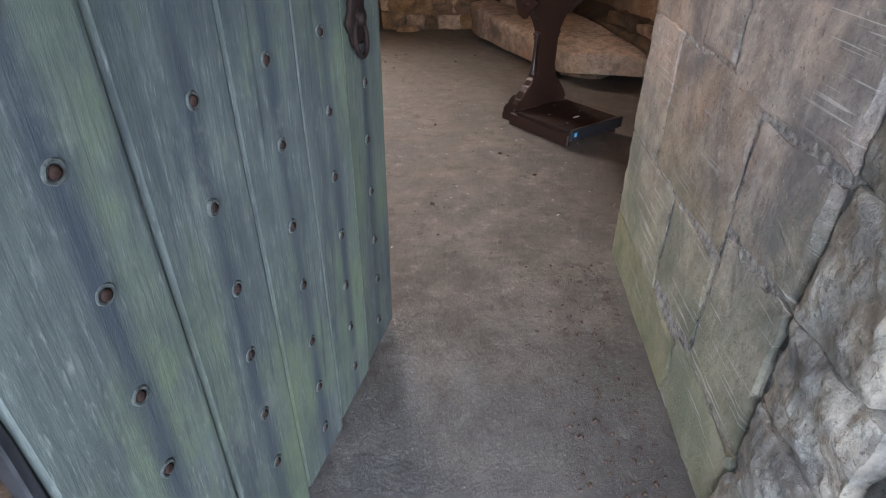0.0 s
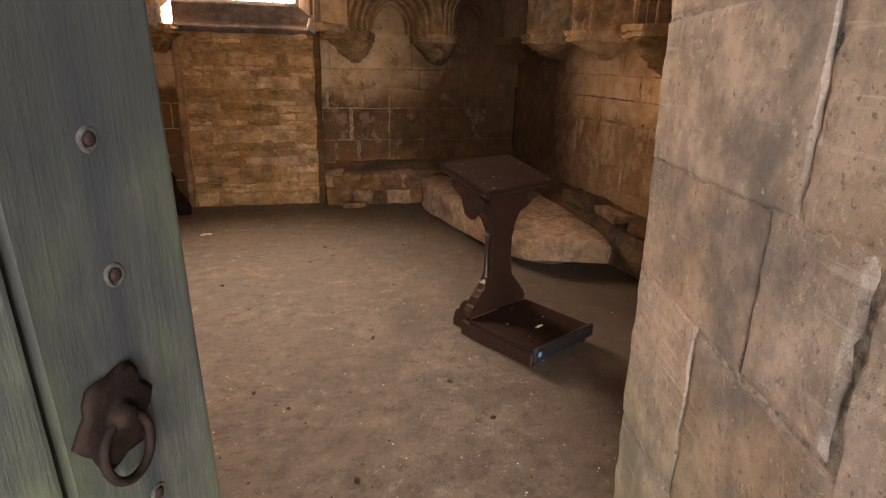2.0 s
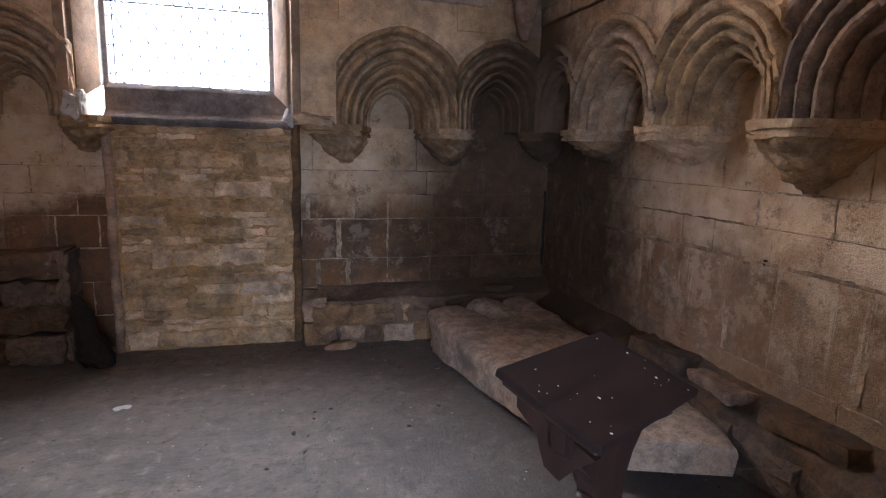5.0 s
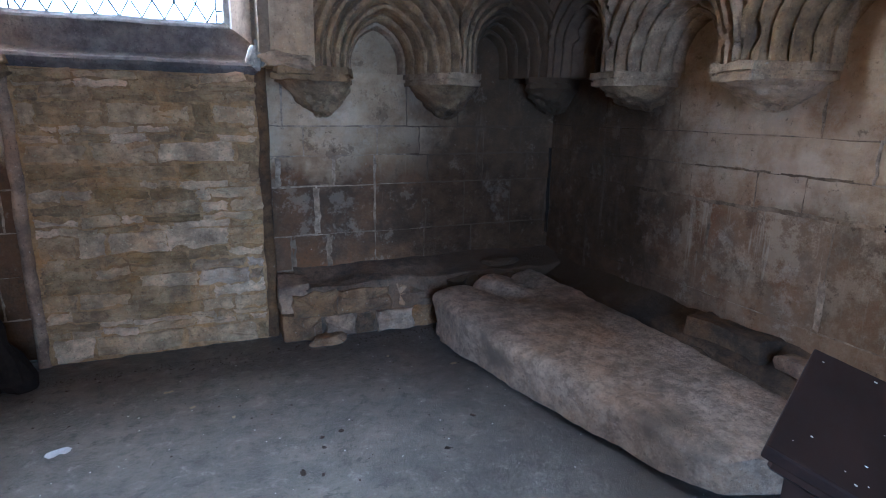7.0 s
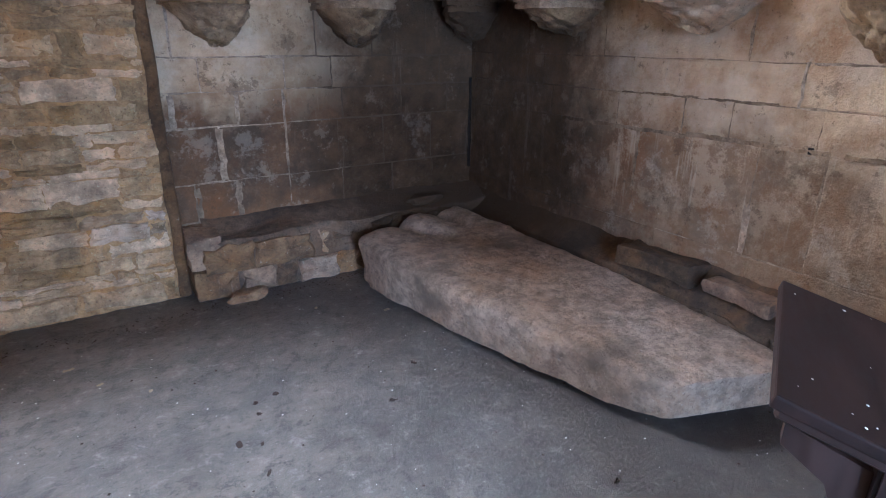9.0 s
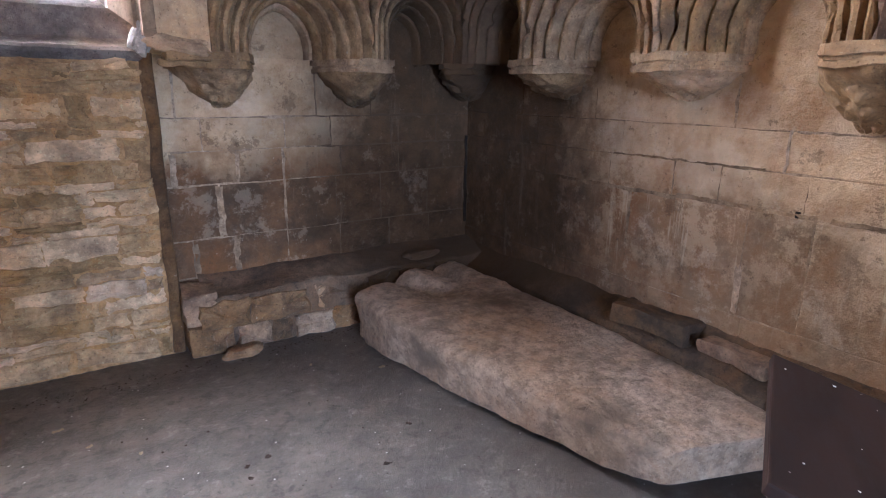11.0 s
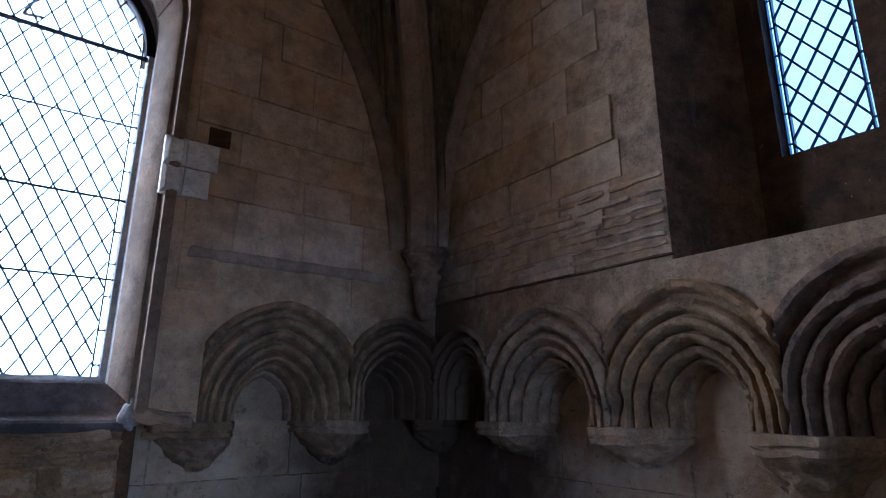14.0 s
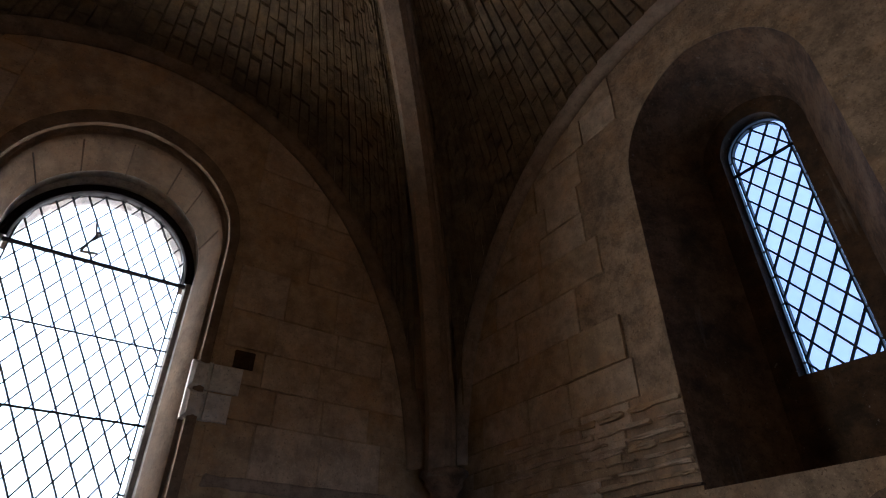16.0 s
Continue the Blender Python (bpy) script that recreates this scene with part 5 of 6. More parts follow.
course_walls("stone", wall_north, (-2.5, -0.86), [(0.0, 0.2), (0.2, 0.4), (0.4, 0.56), (0.56, 0.74)], to_north(6.36), lambda u, v: rng.choice((M_SOOT_GAP, M_BENCH, M_BENCH)), rng, back=0.25, widths=(0.2, 0.5), joint=0.008, proud=0.03, chamfer=0.024, jit=0.018, lumps=5)


def rock(name, at, size, seed, material, label, category="stone"):
    bm = bmesh.new()
    bmesh.ops.create_icosphere(bm, subdivisions=3, radius=0.5)
    for v in bm.verts:
        p = v.co.copy()
        v.co += p.normalized() * (0.22 * noise.noise(p * 2.2 + Vector((seed, 0, 0))) + 0.06 * noise.noise(p * 7 + Vector((seed, 0, 0))))
        v.co = Vector((v.co.x * size[0], v.co.y * size[1], max(-0.32, min(0.34, v.co.z)) * size[2]))
    lowest = min(v.co.z for v in bm.verts)
    for v in bm.verts:
        v.co.z -= lowest
    return tagged(link(name, bm, material, smooth=False, at=at), label, category)


def worn_block(name, x0, x1, y0, y1, z0, z1, turn, seed, material, label):
    """A squared stone with broken arrises, lying on z0."""
    bm = bmesh.new()
    box(bm, (x0 - x1) / 2, (x1 - x0) / 2, (y0 - y1) / 2, (y1 - y0) / 2, 0.0, z1 - z0, 0.02, 2)
    bmesh.ops.subdivide_edges(bm, edges=[e for e in bm.edges if e.calc_length() > 0.07], cuts=5, use_grid_fill=True)
    wobble(bm, 0.026, 6, seed)
    wobble(bm, 0.010, 22, seed)
    lowest = min(v.co.z for v in bm.verts)
    for v in bm.verts:
        v.co.z -= lowest
    return tagged(link(name, bm, material, smooth=True, at=pose((x0 + x1) / 2, (y0 + y1) / 2, z0, 0, 0, turn), crease=40), label, "stone")


worn_block("loose_stone", 2.45, 2.63, 4.66, 5.08, 0.275, 0.375, 2, 1.0, M_BENCH, "dark squared stone set on the worn bench")
worn_block("loose_stone", 2.46, 2.63, 4.26, 4.60, 0.270, 0.340, -4, 3.0, M_BROWN, "brown broken stone lying on the worn bench")
worn_block("loose_stone", 2.46, 2.63, 3.72, 4.12, 0.275, 0.36, 3, 4.4, M_BENCH, "dark squared stone set on the worn bench")
rock("loose_stone", pose(0.86, 6.30, -0.004, 0, 0, 5), (0.22, 0.12, 0.08), 5.0, M_MIXED, "small broken stone at the bench foot")
worn_block("loose_stone", 0.60, 0.76, 6.37, 6.58, 0.0, 0.17, 4, 9.0, M_MIXED, "rough stone wedged between bench and blocking")
worn_block("loose_stone", 0.60, 0.78, 6.36, 6.58, 0.17, 0.36, -3, 12.0, M_MIXED, "pale rounded stone wedged beside the blocking")
rock("loose_stone", pose(2.15, 6.47, 0.335, 0, 0, 12), (0.3, 0.12, 0.08), 6.0, M_BENCH, "dark broken stone lying on the sooty bench")

# ---- the grave slab ----


def grave_slab():
    bm = bmesh.new()
    left = [(0.0, 1.58, 6.26), (0.06, 1.465, 6.12), (0.2, 1.475, 5.76), (0.45, 1.57, 5.19), (0.7, 1.68, 4.71), (0.93, 1.765, 4.34), (1.0, 1.80, 4.25)]
    right = [(0.0, 2.22, 6.36), (0.06, 2.35, 6.34), (0.2, 2.39, 6.00), (0.45, 2.41, 5.40), (0.7, 2.42, 4.83), (0.93, 2.38, 4.26), (1.0, 2.32, 4.06)]

    def along(tab, s):
        for a, b in zip(tab, tab[1:]):
            if a[0] <= s <= b[0]:
                f = (s - a[0]) / (b[0] - a[0])
                return Vector((a[1] + (b[1] - a[1]) * f, a[2] + (b[2] - a[2]) * f, 0))
        return Vector((tab[-1][1], tab[-1][2], 0))
    rings = []
    ns, na = 90, 68
    for j in range(ns + 1):
        s = j / ns
        a, b = along(left, s), along(right, s)
        top = 0.315 - 0.085 * s
        low = 0.03 + 0.02 * s + (0.035 * max(0, (s - 0.75) / 0.25) ** 2)
        end = min(1.0, (0.25 + s / 0.05 * 0.75) if s < 0.05 else 1.0, (0.93 + (1 - s) / 0.02 * 0.07) if s > 0.98 else 1.0)
        ring = []
        spots = [(k / 44, 1.0) for k in range(45)] + [(1.0, z) for z in (0.6, 0.3, -0.05, -0.4, -0.8)] + [(1 - k / 12, -1.0) for k in range(13)] + [(0.0, z) for z in (-0.8, -0.4, -0.05, 0.3, 0.6)]
        for w, ez in spots:
            ex = w * 2 - 1
            edge = min(w, 1 - w)
            zz = (top + low) / 2 + (top - low) / 2 * ez * end
            if ez == 1.0:
                zz -= 0.026 * max(0.0, 1 - edge / 0.06) ** 2
            tuck = 0.03 * (1 - ez) / 2 if ez < 0.3 else 0.0
            p = a.lerp(b, tuck + w * (1 - 2 * tuck))
            p.z = zz
            if ez == 1.0:
                hood = max(0.0, 1 - s / 0.20)
                groove = math.exp(-((w - 0.30 - 0.9 * s) / 0.035) ** 2) + 0.9 * math.exp(-((w - 0.74) / 0.035) ** 2)
                swell = math.exp(-((w - 0.52) / 0.11) ** 2)
                p.z += min(1, hood * 2.5) * (0.035 * swell - 0.09 * groove)
                neck = math.exp(-((s - 0.20) / 0.022) ** 2) * math.exp(-((w - 0.46) / 0.16) ** 2)
                p.z -= 0.03 * neck
                p.z += 0.012 * math.exp(-((w - 0.5) / 0.3) ** 2) * min(1, s * 3)
            d = 0.016 * noise.noise(p * 5) + 0.011 * noise.noise(p * 17) + 0.006 * noise.noise(p * 40)
            p += Vector((ex * 0.8 * (1.0 if abs(ez) < 1 else max(0.0, 1 - edge / 0.06)), 0, max(0.0, ez) * 0.6)) * d * 1.2
            ring.append(bm.verts.new(p))
        rings.append(ring)
    for p, q in zip(rings, rings[1:]):
        for i in range(na):
            bm.faces.new((p[i], p[(i + 1) % na], q[(i + 1) % na], q[i]))
    bm.faces.new(rings[0])
    bm.faces.new(rings[-1])
    return bm


tagged(link("grave_slab", grave_slab(), M_SLAB, smooth=True, crease=55), "worn tapered sandstone grave slab with carved head hollow", "grave slab")
rock("prop_stone", pose(2.06, 4.52, -0.004), (0.40, 0.30, 0.17), 7.0, M_BENCH, "dark rubble stone propping the grave slab")
rock("prop_stone", pose(1.95, 5.7, -0.004), (0.60, 0.5, 0.13), 8.0, M_BENCH, "dark rubble stone propping the grave slab")

# ---- the prie-dieu ----
prie_dieu = empty("prie_dieu", pose(1.10, 3.40, 0, 0, 0, 26.6))
tagged(prie_dieu, "dark varnished wooden prayer desk with kneeler, speckled with droppings", "prayer desk")
K = prie_dieu.matrix_world.copy()
PX = 0.235


def extrude_profile(bm, pts, y0, y1):
    a = [bm.verts.new((x, y0, z)) for x, z in pts]
    b = [bm.verts.new((x, y1, z)) for x, z in pts]
    bm.faces.new(a)
    bm.faces.new(b[::-1])
    n = len(pts)
    for i in range(n):
        bm.faces.new((a[i], b[i], b[(i + 1) % n], a[(i + 1) % n]))
    return bm


def hung(name, bm, material, label="", smooth=False, m=None, parent=None):
    ob = link(name, bm, material, parent or prie_dieu, label, smooth)
    if m is not None:
        ob.matrix_basis = m
    return ob


side = [(0.205, 0.095), (0.215, 0.13), (0.20, 0.155), (0.185, 0.16), (0.165, 0.20), (0.14, 0.225), (0.125, 0.23), (0.11, 0.26), (0.085, 0.275), (0.066, 0.30), (0.064, 0.50), (0.070, 0.53), (0.085, 0.545), (0.088, 0.575), (0.105, 0.61), (0.145, 0.655),
        (0.195, 0.685), (0.225, 0.71), (0.23, 0.80)]
outline = [(PX + x, z) for x, z in side] + [(PX - x, z) for x, z in side[::-1]]
bm = extrude_profile(bmesh.new(), outline, 0.005, 0.065)
top_cut = [v for v in bm.verts if v.co.z > 0.79]
for v in top_cut:
    v.co.z = 0.805 + v.co.y * 0.27
bmesh.ops.bevel(bm, geom=[e for e in bm.edges if abs(e.verts[0].co.y - e.verts[1].co.y) < 1e-5], offset=0.006, segments=2, affect="EDGES")
hung("pedestal", bm, M_DARKWOOD, "shaped dark oak pedestal")
for sx in (-1, 1):
    prof = [(0.012, 0.285), (0.024, 0.29), (0.026, 0.30), (0.018, 0.31), (0.022, 0.318), (0.015, 0.33), (0.014, 0.40), (0.015, 0.495), (0.022, 0.505), (0.018, 0.513), (0.026, 0.522), (0.024, 0.535), (0.012, 0.54)]
    hung("colonnette", lathe(bmesh.new(), prof, 14), M_DARKWOOD, smooth=True, m=pose(PX + sx * 0.084, 0.035, 0))
    foot = [(0.0, 0.0), (0.105, 0.0), (0.11, 0.03), (0.095, 0.05), (0.10, 0.075), (0.085, 0.10), (0.06, 0.105), (0.055, 0.14), (0.03, 0.17), (0.0, 0.18)]
    bm = extrude_profile(bmesh.new(), foot, -0.018, 0.018)
    bmesh.ops.bevel(bm, geom=list(bm.edges), offset=0.004, segments=1, affect="EDGES")
    hung("scroll_foot", bm, M_DARKWOOD, m=pose(PX + sx * 0.17, 0.06, 0.0, 0, 0, 90))
    bracket = [(-0.10, 0.70), (0.15, 0.79), (0.15, 0.75), (0.08, 0.70), (0.05, 0.62), (0.0, 0.60), (-0.04, 0.65)]
    bm = extrude_profile(bmesh.new(), bracket, -0.014, 0.014)
    hung("desk_bracket", bm, M_DARKWOOD, m=pose(PX + sx * 0.19, 0.04, 0.02, 0, 0, 90))
# sloping desk
tilt = math.degrees(math.atan2(0.09, 0.33))
bm = bmesh.new()
box(bm, -0.03, 0.475, -0.17, 0.17, -0.012, 0.012, 0.005, 2)
desk = hung("desk_top", bm, M_DESKTOP, "scuffed dark desk board", m=pose(0, 0.055, 0.832, tilt))
bm = bmesh.new()
box(bm, -0.015, 0.46, -0.155, 0.155, -0.035, -0.013, 0.006)
hung("desk_moulding", bm, M_DARKWOOD, m=pose(0, 0.055, 0.832, tilt))
bm = bmesh.new()
dr = random.Random(5)
for k in range(26):
    x = dr.choice((dr.uniform(-0.02, 0.10), dr.uniform(0.0, 0.46), dr.uniform(0.36, 0.46)))
    y = dr.uniform(-0.16, 0.16)
    r = dr.choice((0.001, 0.0014, 0.0018, 0.0024, 0.004))
    n = 7
    ring = [bm.verts.new((x + r * math.cos(2 * math.pi * i / n) * dr.uniform(0.7, 1.3), y + r * math.sin(2 * math.pi * i / n) * dr.uniform(0.7, 1.4), 0.0125)) for i in range(n)]
    top = bm.verts.new((x, y, 0.0125 + r * 0.35))
    for i in range(n):
        bm.faces.new((ring[i], ring[(i + 1) % n], top))
tagged(hung("droppings", bm, M_WHITE, "white bird droppings", m=pose(0, 0, 0), parent=desk), kind="stuff")
# kneeler
bm = bmesh.new()
box(bm, 0.0, 0.45, -0.43, 0.0, 0.076, 0.10, 0.006, 2)
kneeler = hung("kneeler_board", bm, M_DESKTOP, "scuffed dark kneeling board")
for x0, x1 in ((0.004, 0.03), (0.42, 0.446)):
    bm = bmesh.new()
    box(bm, x0, x1, -0.42, 0.06, 0.0, 0.076, 0.005)
    hung("runner", bm, M_DARKWOOD)
bm = bmesh.new()
box(bm, -0.004, 0.454, -0.452, -0.428, 0.045, 0.112, 0.008, 2)
hung("front_edging", bm, M_RUBBER, "black padded front edge")
bm = bmesh.new()
box(bm, 0.012, 0.034, -0.4545, -0.4515, 0.072, 0.096, 0.001)
hung("tag", bm, M_BLUE, "small blue tag")
bm = bmesh.new()
for x, y, rx, ry in ((0.23, -0.28, 0.035, 0.010), (0.12, -0.16, 0.006, 0.005), (0.10, -0.32, 0.004, 0.003), (0.33, -0.22, 0.005, 0.003), (0.28, -0.05, 0.006, 0.002)):
    n = 9
    ring = [bm.verts.new((x + rx * math.cos(2 * math.pi * i / n) * dr.uniform(0.7, 1.2), y + ry * math.sin(2 * math.pi * i / n) * dr.uniform(0.7, 1.3), 0.1012)) for i in range(n)]
    bm.faces.new(ring)
tagged(hung("scuffs", bm, M_WHITE, "pale scuffs and droppings", m=pose(0, 0, 0), parent=kneeler), kind="stuff")

# ---- the open door ----
DOOR = pose(-0.34, 0.62, 0, 0, 0, 66.6) @ Matrix(((1, 0, -0.045, 0), (0, 1, 0, 0), (0, 0, 1, 0), (0, 0, 0, 1)))
door_1 = empty("door_1")
tagged(door_1, "weathered grey-green plank door standing open, studded with nails", "door", kind="structure")


def on_door(name, bm, material, label="", smooth=False, parent=None, off=(0, 0, 0)):
    for v in bm.verts:
        v.co.x -= 0.045 * (v.co.z + off[2])
    ob = link(name, bm, material, parent or door_1, label, smooth)
    ob.matrix_basis = pose(*off) if parent else Matrix.Identity(4)
    return ob


door_1.matrix_world = pose(-0.34, 0.62, 0, 0, 0, 66.6)
edges_x = [0.0, 0.245, 0.462, 0.676, 0.895, 1.145]
for i in range(5):
    a, b = edges_x[i] + 0.0045, edges_x[i + 1] - 0.0045
    bm = bmesh.new()
    n = 26
    prof = [(a, 0.0), (a + 0.006, -0.006), (a + (b - a) * 0.35, -0.009), (a + (b - a) * 0.7, -0.012), (b - 0.014, -0.014), (b - 0.008, -0.013), (b, -0.004), (b, 0.045), (a, 0.045)]
    rings = []
    for j in range(n + 1):
        z = 0.018 + 2.09 * j / n
        rings.append([bm.verts.new((x + 0.002 * noise.noise(Vector((x * 3, i, z * 2))), y + 0.0025 * noise.noise(Vector((x * 9, i * 5, z * 3))), z)) for x, y in prof])
    m = len(prof)
    for p, q in zip(rings, rings[1:]):
        for k in range(m):
            bm.faces.new((p[k], p[(k + 1) % m], q[(k + 1) % m], q[k]))
    bm.faces.new(rings[0])
    bm.faces.new(rings[-1])
    on_door("plank", bm, M_PLANK)
# dark strip added for the worn hinge edge and its shaded gap
bm = bmesh.new()
box(bm, -0.016, 0.0, -0.004, 0.05, 0.03, 2.10, 0.003)
bmesh.ops.subdivide_edges(bm, edges=[e for e in bm.edges if e.calc_length() > 1], cuts=24)
wobble(bm, 0.006, 9, 2)
on_door("hinge_stile", bm, M_RUBBER, "dark worn hinge edge with the gap's shade painted in")
dn = random.Random(3)
for x in (0.140, 0.362, 0.570, 0.784, 1.008):
    for k in range(-6, 8):
        z = 0.99 + 0.1465 * k
        if not 0.05 < z < 2.05 or (0.4 < x < 0.75 and 1.32 < z < 1.61) or (x == 1.008 and k == 0):
            continue
        bm = lathe(bmesh.new(), [(0.0078, -0.002), (0.0078, 0.002), (0.006, 0.004), (0.003, 0.005)], 9)
        spot = Matrix.Translation((x + dn.uniform(-0.006, 0.006), -0.0115, z + dn.uniform(-0.006, 0.006))) @ pose(0, 0, 0, 90, 0, 0)
        bmesh.ops.transform(bm, matrix=spot, verts=bm.verts)
        on_door("nail", bm, M_NAIL, smooth=True)
        bm = lathe(bmesh.new(), [(0.0135, -0.003), (0.0135, 0.0012), (0.0120, 0.0022), (0.0092, 0.0018), (0.0088, -0.003)], 14)
        bmesh.ops.transform(bm, matrix=spot, verts=bm.verts)
        wobble(bm, 0.002, 60, x + z)
        on_door("nail_collar", bm, M_HALO)
# ring handle on its rose
bm = lathe(bmesh.new(), [(0.052, 0.0), (0.055, 0.006), (0.045, 0.012), (0.026, 0.009), (0.016, 0.011), (0.014, 0.019), (0.009, 0.024), (0.003, 0.025)], 24)
for v in bm.verts:
    r = math.hypot(v.co.x, v.co.y)
    if r > 0.03:
        k = 1 + 0.13 * math.cos(6 * math.atan2(v.co.y, v.co.x))
        v.co.x, v.co.y = v.co.x * k, v.co.y * k
bmesh.ops.transform(bm, matrix=Matrix.Translation((0.965, -0.012, 0.985)) @ pose(0, 0, 0, 90, 0, 0), verts=bm.verts)
wobble(bm, 0.003, 40, 1)
handle = on_door("door_handle", bm, M_IRON, "rusted iron ring handle", smooth=True)
bm = bmesh.new()
n, m = 28, 8
rings = []
for i in range(n):
    t = 2 * math.pi * i / n
    rings.append([bm.verts.new((0.962 + (0.036 + 0.0055 * math.cos(2 * math.pi * k / m)) * math.cos(t), -0.026 + 0.0055 * math.sin(2 * math.pi * k / m) + 0.004 * math.sin(t), 0.948 + (0.038 + 0.0055 * math.cos(2 * math.pi * k / m)) * math.sin(t))) for k in range(m)])
for i in range(n):
    p, q = rings[i], rings[(i + 1) % n]
    for k in range(m):
        bm.faces.new((p[k], p[(k + 1) % m], q[(k + 1) % m], q[k]))
on_door("ring", bm, M_IRON, "dark iron pull ring", smooth=True)
# plate on its batten
bm = bmesh.new()
box(bm, 0.43, 0.760, -0.034, -0.012, 1.361, 1.596, 0.004)
on_door("plaque", bm, M_PLAQUE, "blue-green notice plate")
bm = bmesh.new()
box(bm, 0.42, 0.772, -0.042, -0.012, 1.336, 1.360, 0.004)
on_door("batten", bm, M_LEDGEWOOD, "grey wooden batten under the plate")
bm = lathe(bmesh.new(), [(0.010, 0.0), (0.010, 0.004), (0.006, 0.008), (0.002, 0.009)], 10)
bmesh.ops.transform(bm, matrix=Matrix.Translation((0.735, -0.034, 1.381)) @ pose(0, 0, 0, 90, 0, 0), verts=bm.verts)
on_door("screw", bm, M_IRON, smooth=True)
fc = bpy.data.curves.new("lettering", "FONT")
fc.body = "1953"
fc.size = 0.042
fc.extrude = 0.0008
tmp = new("lettering_source", fc)
bpy.context.view_layer.update()
me = bpy.data.meshes.new_from_object(tmp.evaluated_get(bpy.context.evaluated_depsgraph_get()))
bpy.data.objects.remove(tmp)
me.materials.clear()
me.materials.append(M_LETTER)
letters = new("lettering", me)
letters.parent = door_1
letters.matrix_basis = pose(0.56, -0.0355, 1.421, 90)

# ---- dressed stones of the door jamb ----


def rough_block(u0, u1, v0, v1, front, back, to3d, seed, rough=0.016, n=18):
    """A rubble stone: rounded outline, broken face."""
    bm = bmesh.new()
    grid = []
    for j in range(n):
        for i in range(n):
            a, b = i / (n - 1) * 2 - 1, j / (n - 1) * 2 - 1
            edge = max(abs(a), abs(b))
            u = (u0 + u1) / 2 + a * (u1 - u0) / 2 * (1 - 0.04 * b * b)
            v = (v0 + v1) / 2 + b * (v1 - v0) / 2 * (1 - 0.04 * a * a)
            q = Vector((u * 7, v * 7, seed))
            u += 0.014 * noise.noise(q + Vector((9, 0, 0)))
            v += 0.014 * noise.noise(q + Vector((0, 9, 0)))
            d = front + 0.016 * max(0, edge - 0.6) ** 2 / 0.16 + rough * noise.noise(q) + rough * 0.7 * noise.noise(q * 3) + rough * 0.35 * noise.noise(q * 8)
            if edge > 0.99:
                d = back
            grid.append(bm.verts.new(to3d(u, v, d)))
    for j in range(n - 1):
        for i in range(n - 1):
            bm.faces.new((grid[j * n + i], grid[j * n + i + 1], grid[(j + 1) * n + i + 1], grid[(j + 1) * n + i]))
    return bm



def to_jamb(u, v, d):
    return (0.755 + (u - 0.87) * 0.3 / 1.08 + d * 0.963 - 0.022 * v, u - d * 0.27, v)


jamb_stones = [(0.80, 1.18, 0.0, 0.24), (1.18, 1.95, 0.0, 0.20), (0.80, 1.10, 0.24, 0.61), (1.10, 1.43, 0.24, 0.52), (1.43, 1.95, 0.20, 0.52), (0.80, 1.10, 0.61, 0.865),
               (1.10, 1.64, 0.52, 0.91), (1.64, 1.95, 0.52, 0.91), (0.80, 1.28, 0.875, 1.16), (1.28, 1.48, 0.91, 1.175), (1.48, 1.95, 0.91, 1.175), (0.80, 1.42, 1.16, 1.46), (1.42, 1.95, 1.175, 1.46),
               (0.80, 1.30, 1.46, 1.80), (1.30, 1.95, 1.46, 1.80), (0.80, 1.5, 1.80, 2.2), (1.5, 1.95, 1.80, 2.2)]
for a, b, z0, z1 in jamb_stones:
    worn = 0.011 if a < 1.2 else 0.003
    bm = block(a + worn * 0.6, b - (worn if b < 1.3 else 0.002), z0 + worn * 0.7, z1 - worn * 0.7, -0.005 - rng.uniform(0, 0.002), 0.05, to_jamb, rng, 0.004 + worn * 0.4, 0.005 + worn * 0.5, 9, 0.2)
    part("jamb_stone", bm, M_JAMB, wall_south)
# rough outer masonry
for z0, z1, x0, x1, y, pr in ((0.0, 0.34, 0.62, 1.15, 0.2, 0.05), (0.34, 0.7, 0.62, 1.3, 0.2, 0.04), (0.7, 1.1, 0.62, 1.2, 0.2, 0.05),
                              (0.0, 0.25, -0.95, -0.46, 0.60, 0.05), (0.25, 0.55, -0.85, -0.44, 0.6, 0.04), (0.55, 0.85, -1.0, -0.45, 0.6, 0.05), (0.85, 1.2, -0.9, -0.45, 0.6, 0.04)):
    bm = rough_block(x0 - 0.012, x1 + 0.012, z0 - 0.012, z1 + 0.012, -pr * 0.7, 0.05, to_north(y), x0 * 7 + z0 * 3)
    part("rubble_stone", bm, M_OUTER, wall_south)
for z0, z1, y0, y1, out in ((0.0, 0.20, 0.54, 0.80, 0.022), (0.20, 0.42, 0.58, 0.79, 0.016), (0.42, 0.62, 0.55, 0.80, 0.010), (0.62, 0.87, 0.58, 0.80, 0.006), (0.87, 1.14, 0.55, 0.80, 0.006), (1.14, 1.5, 0.56, 0.8, 0.006),
                            (0.0, 0.24, 0.22, 0.54, -0.005), (0.24, 0.46, 0.20, 0.57, -0.020), (0.46, 0.70, 0.22, 0.56, -0.030), (0.70, 1.0, 0.20, 0.57, -0.035), (1.0, 1.4, 0.2, 0.56, -0.035)):
    bm = rough_block(y0 - 0.008, y1 + 0.008, z0 - 0.008, z1 + 0.008, -out, 0.12, to_jamb, y0 * 11 + z0 * 5, 0.016, 26)
    part("rubble_stone", bm, M_OUTER, wall_south)

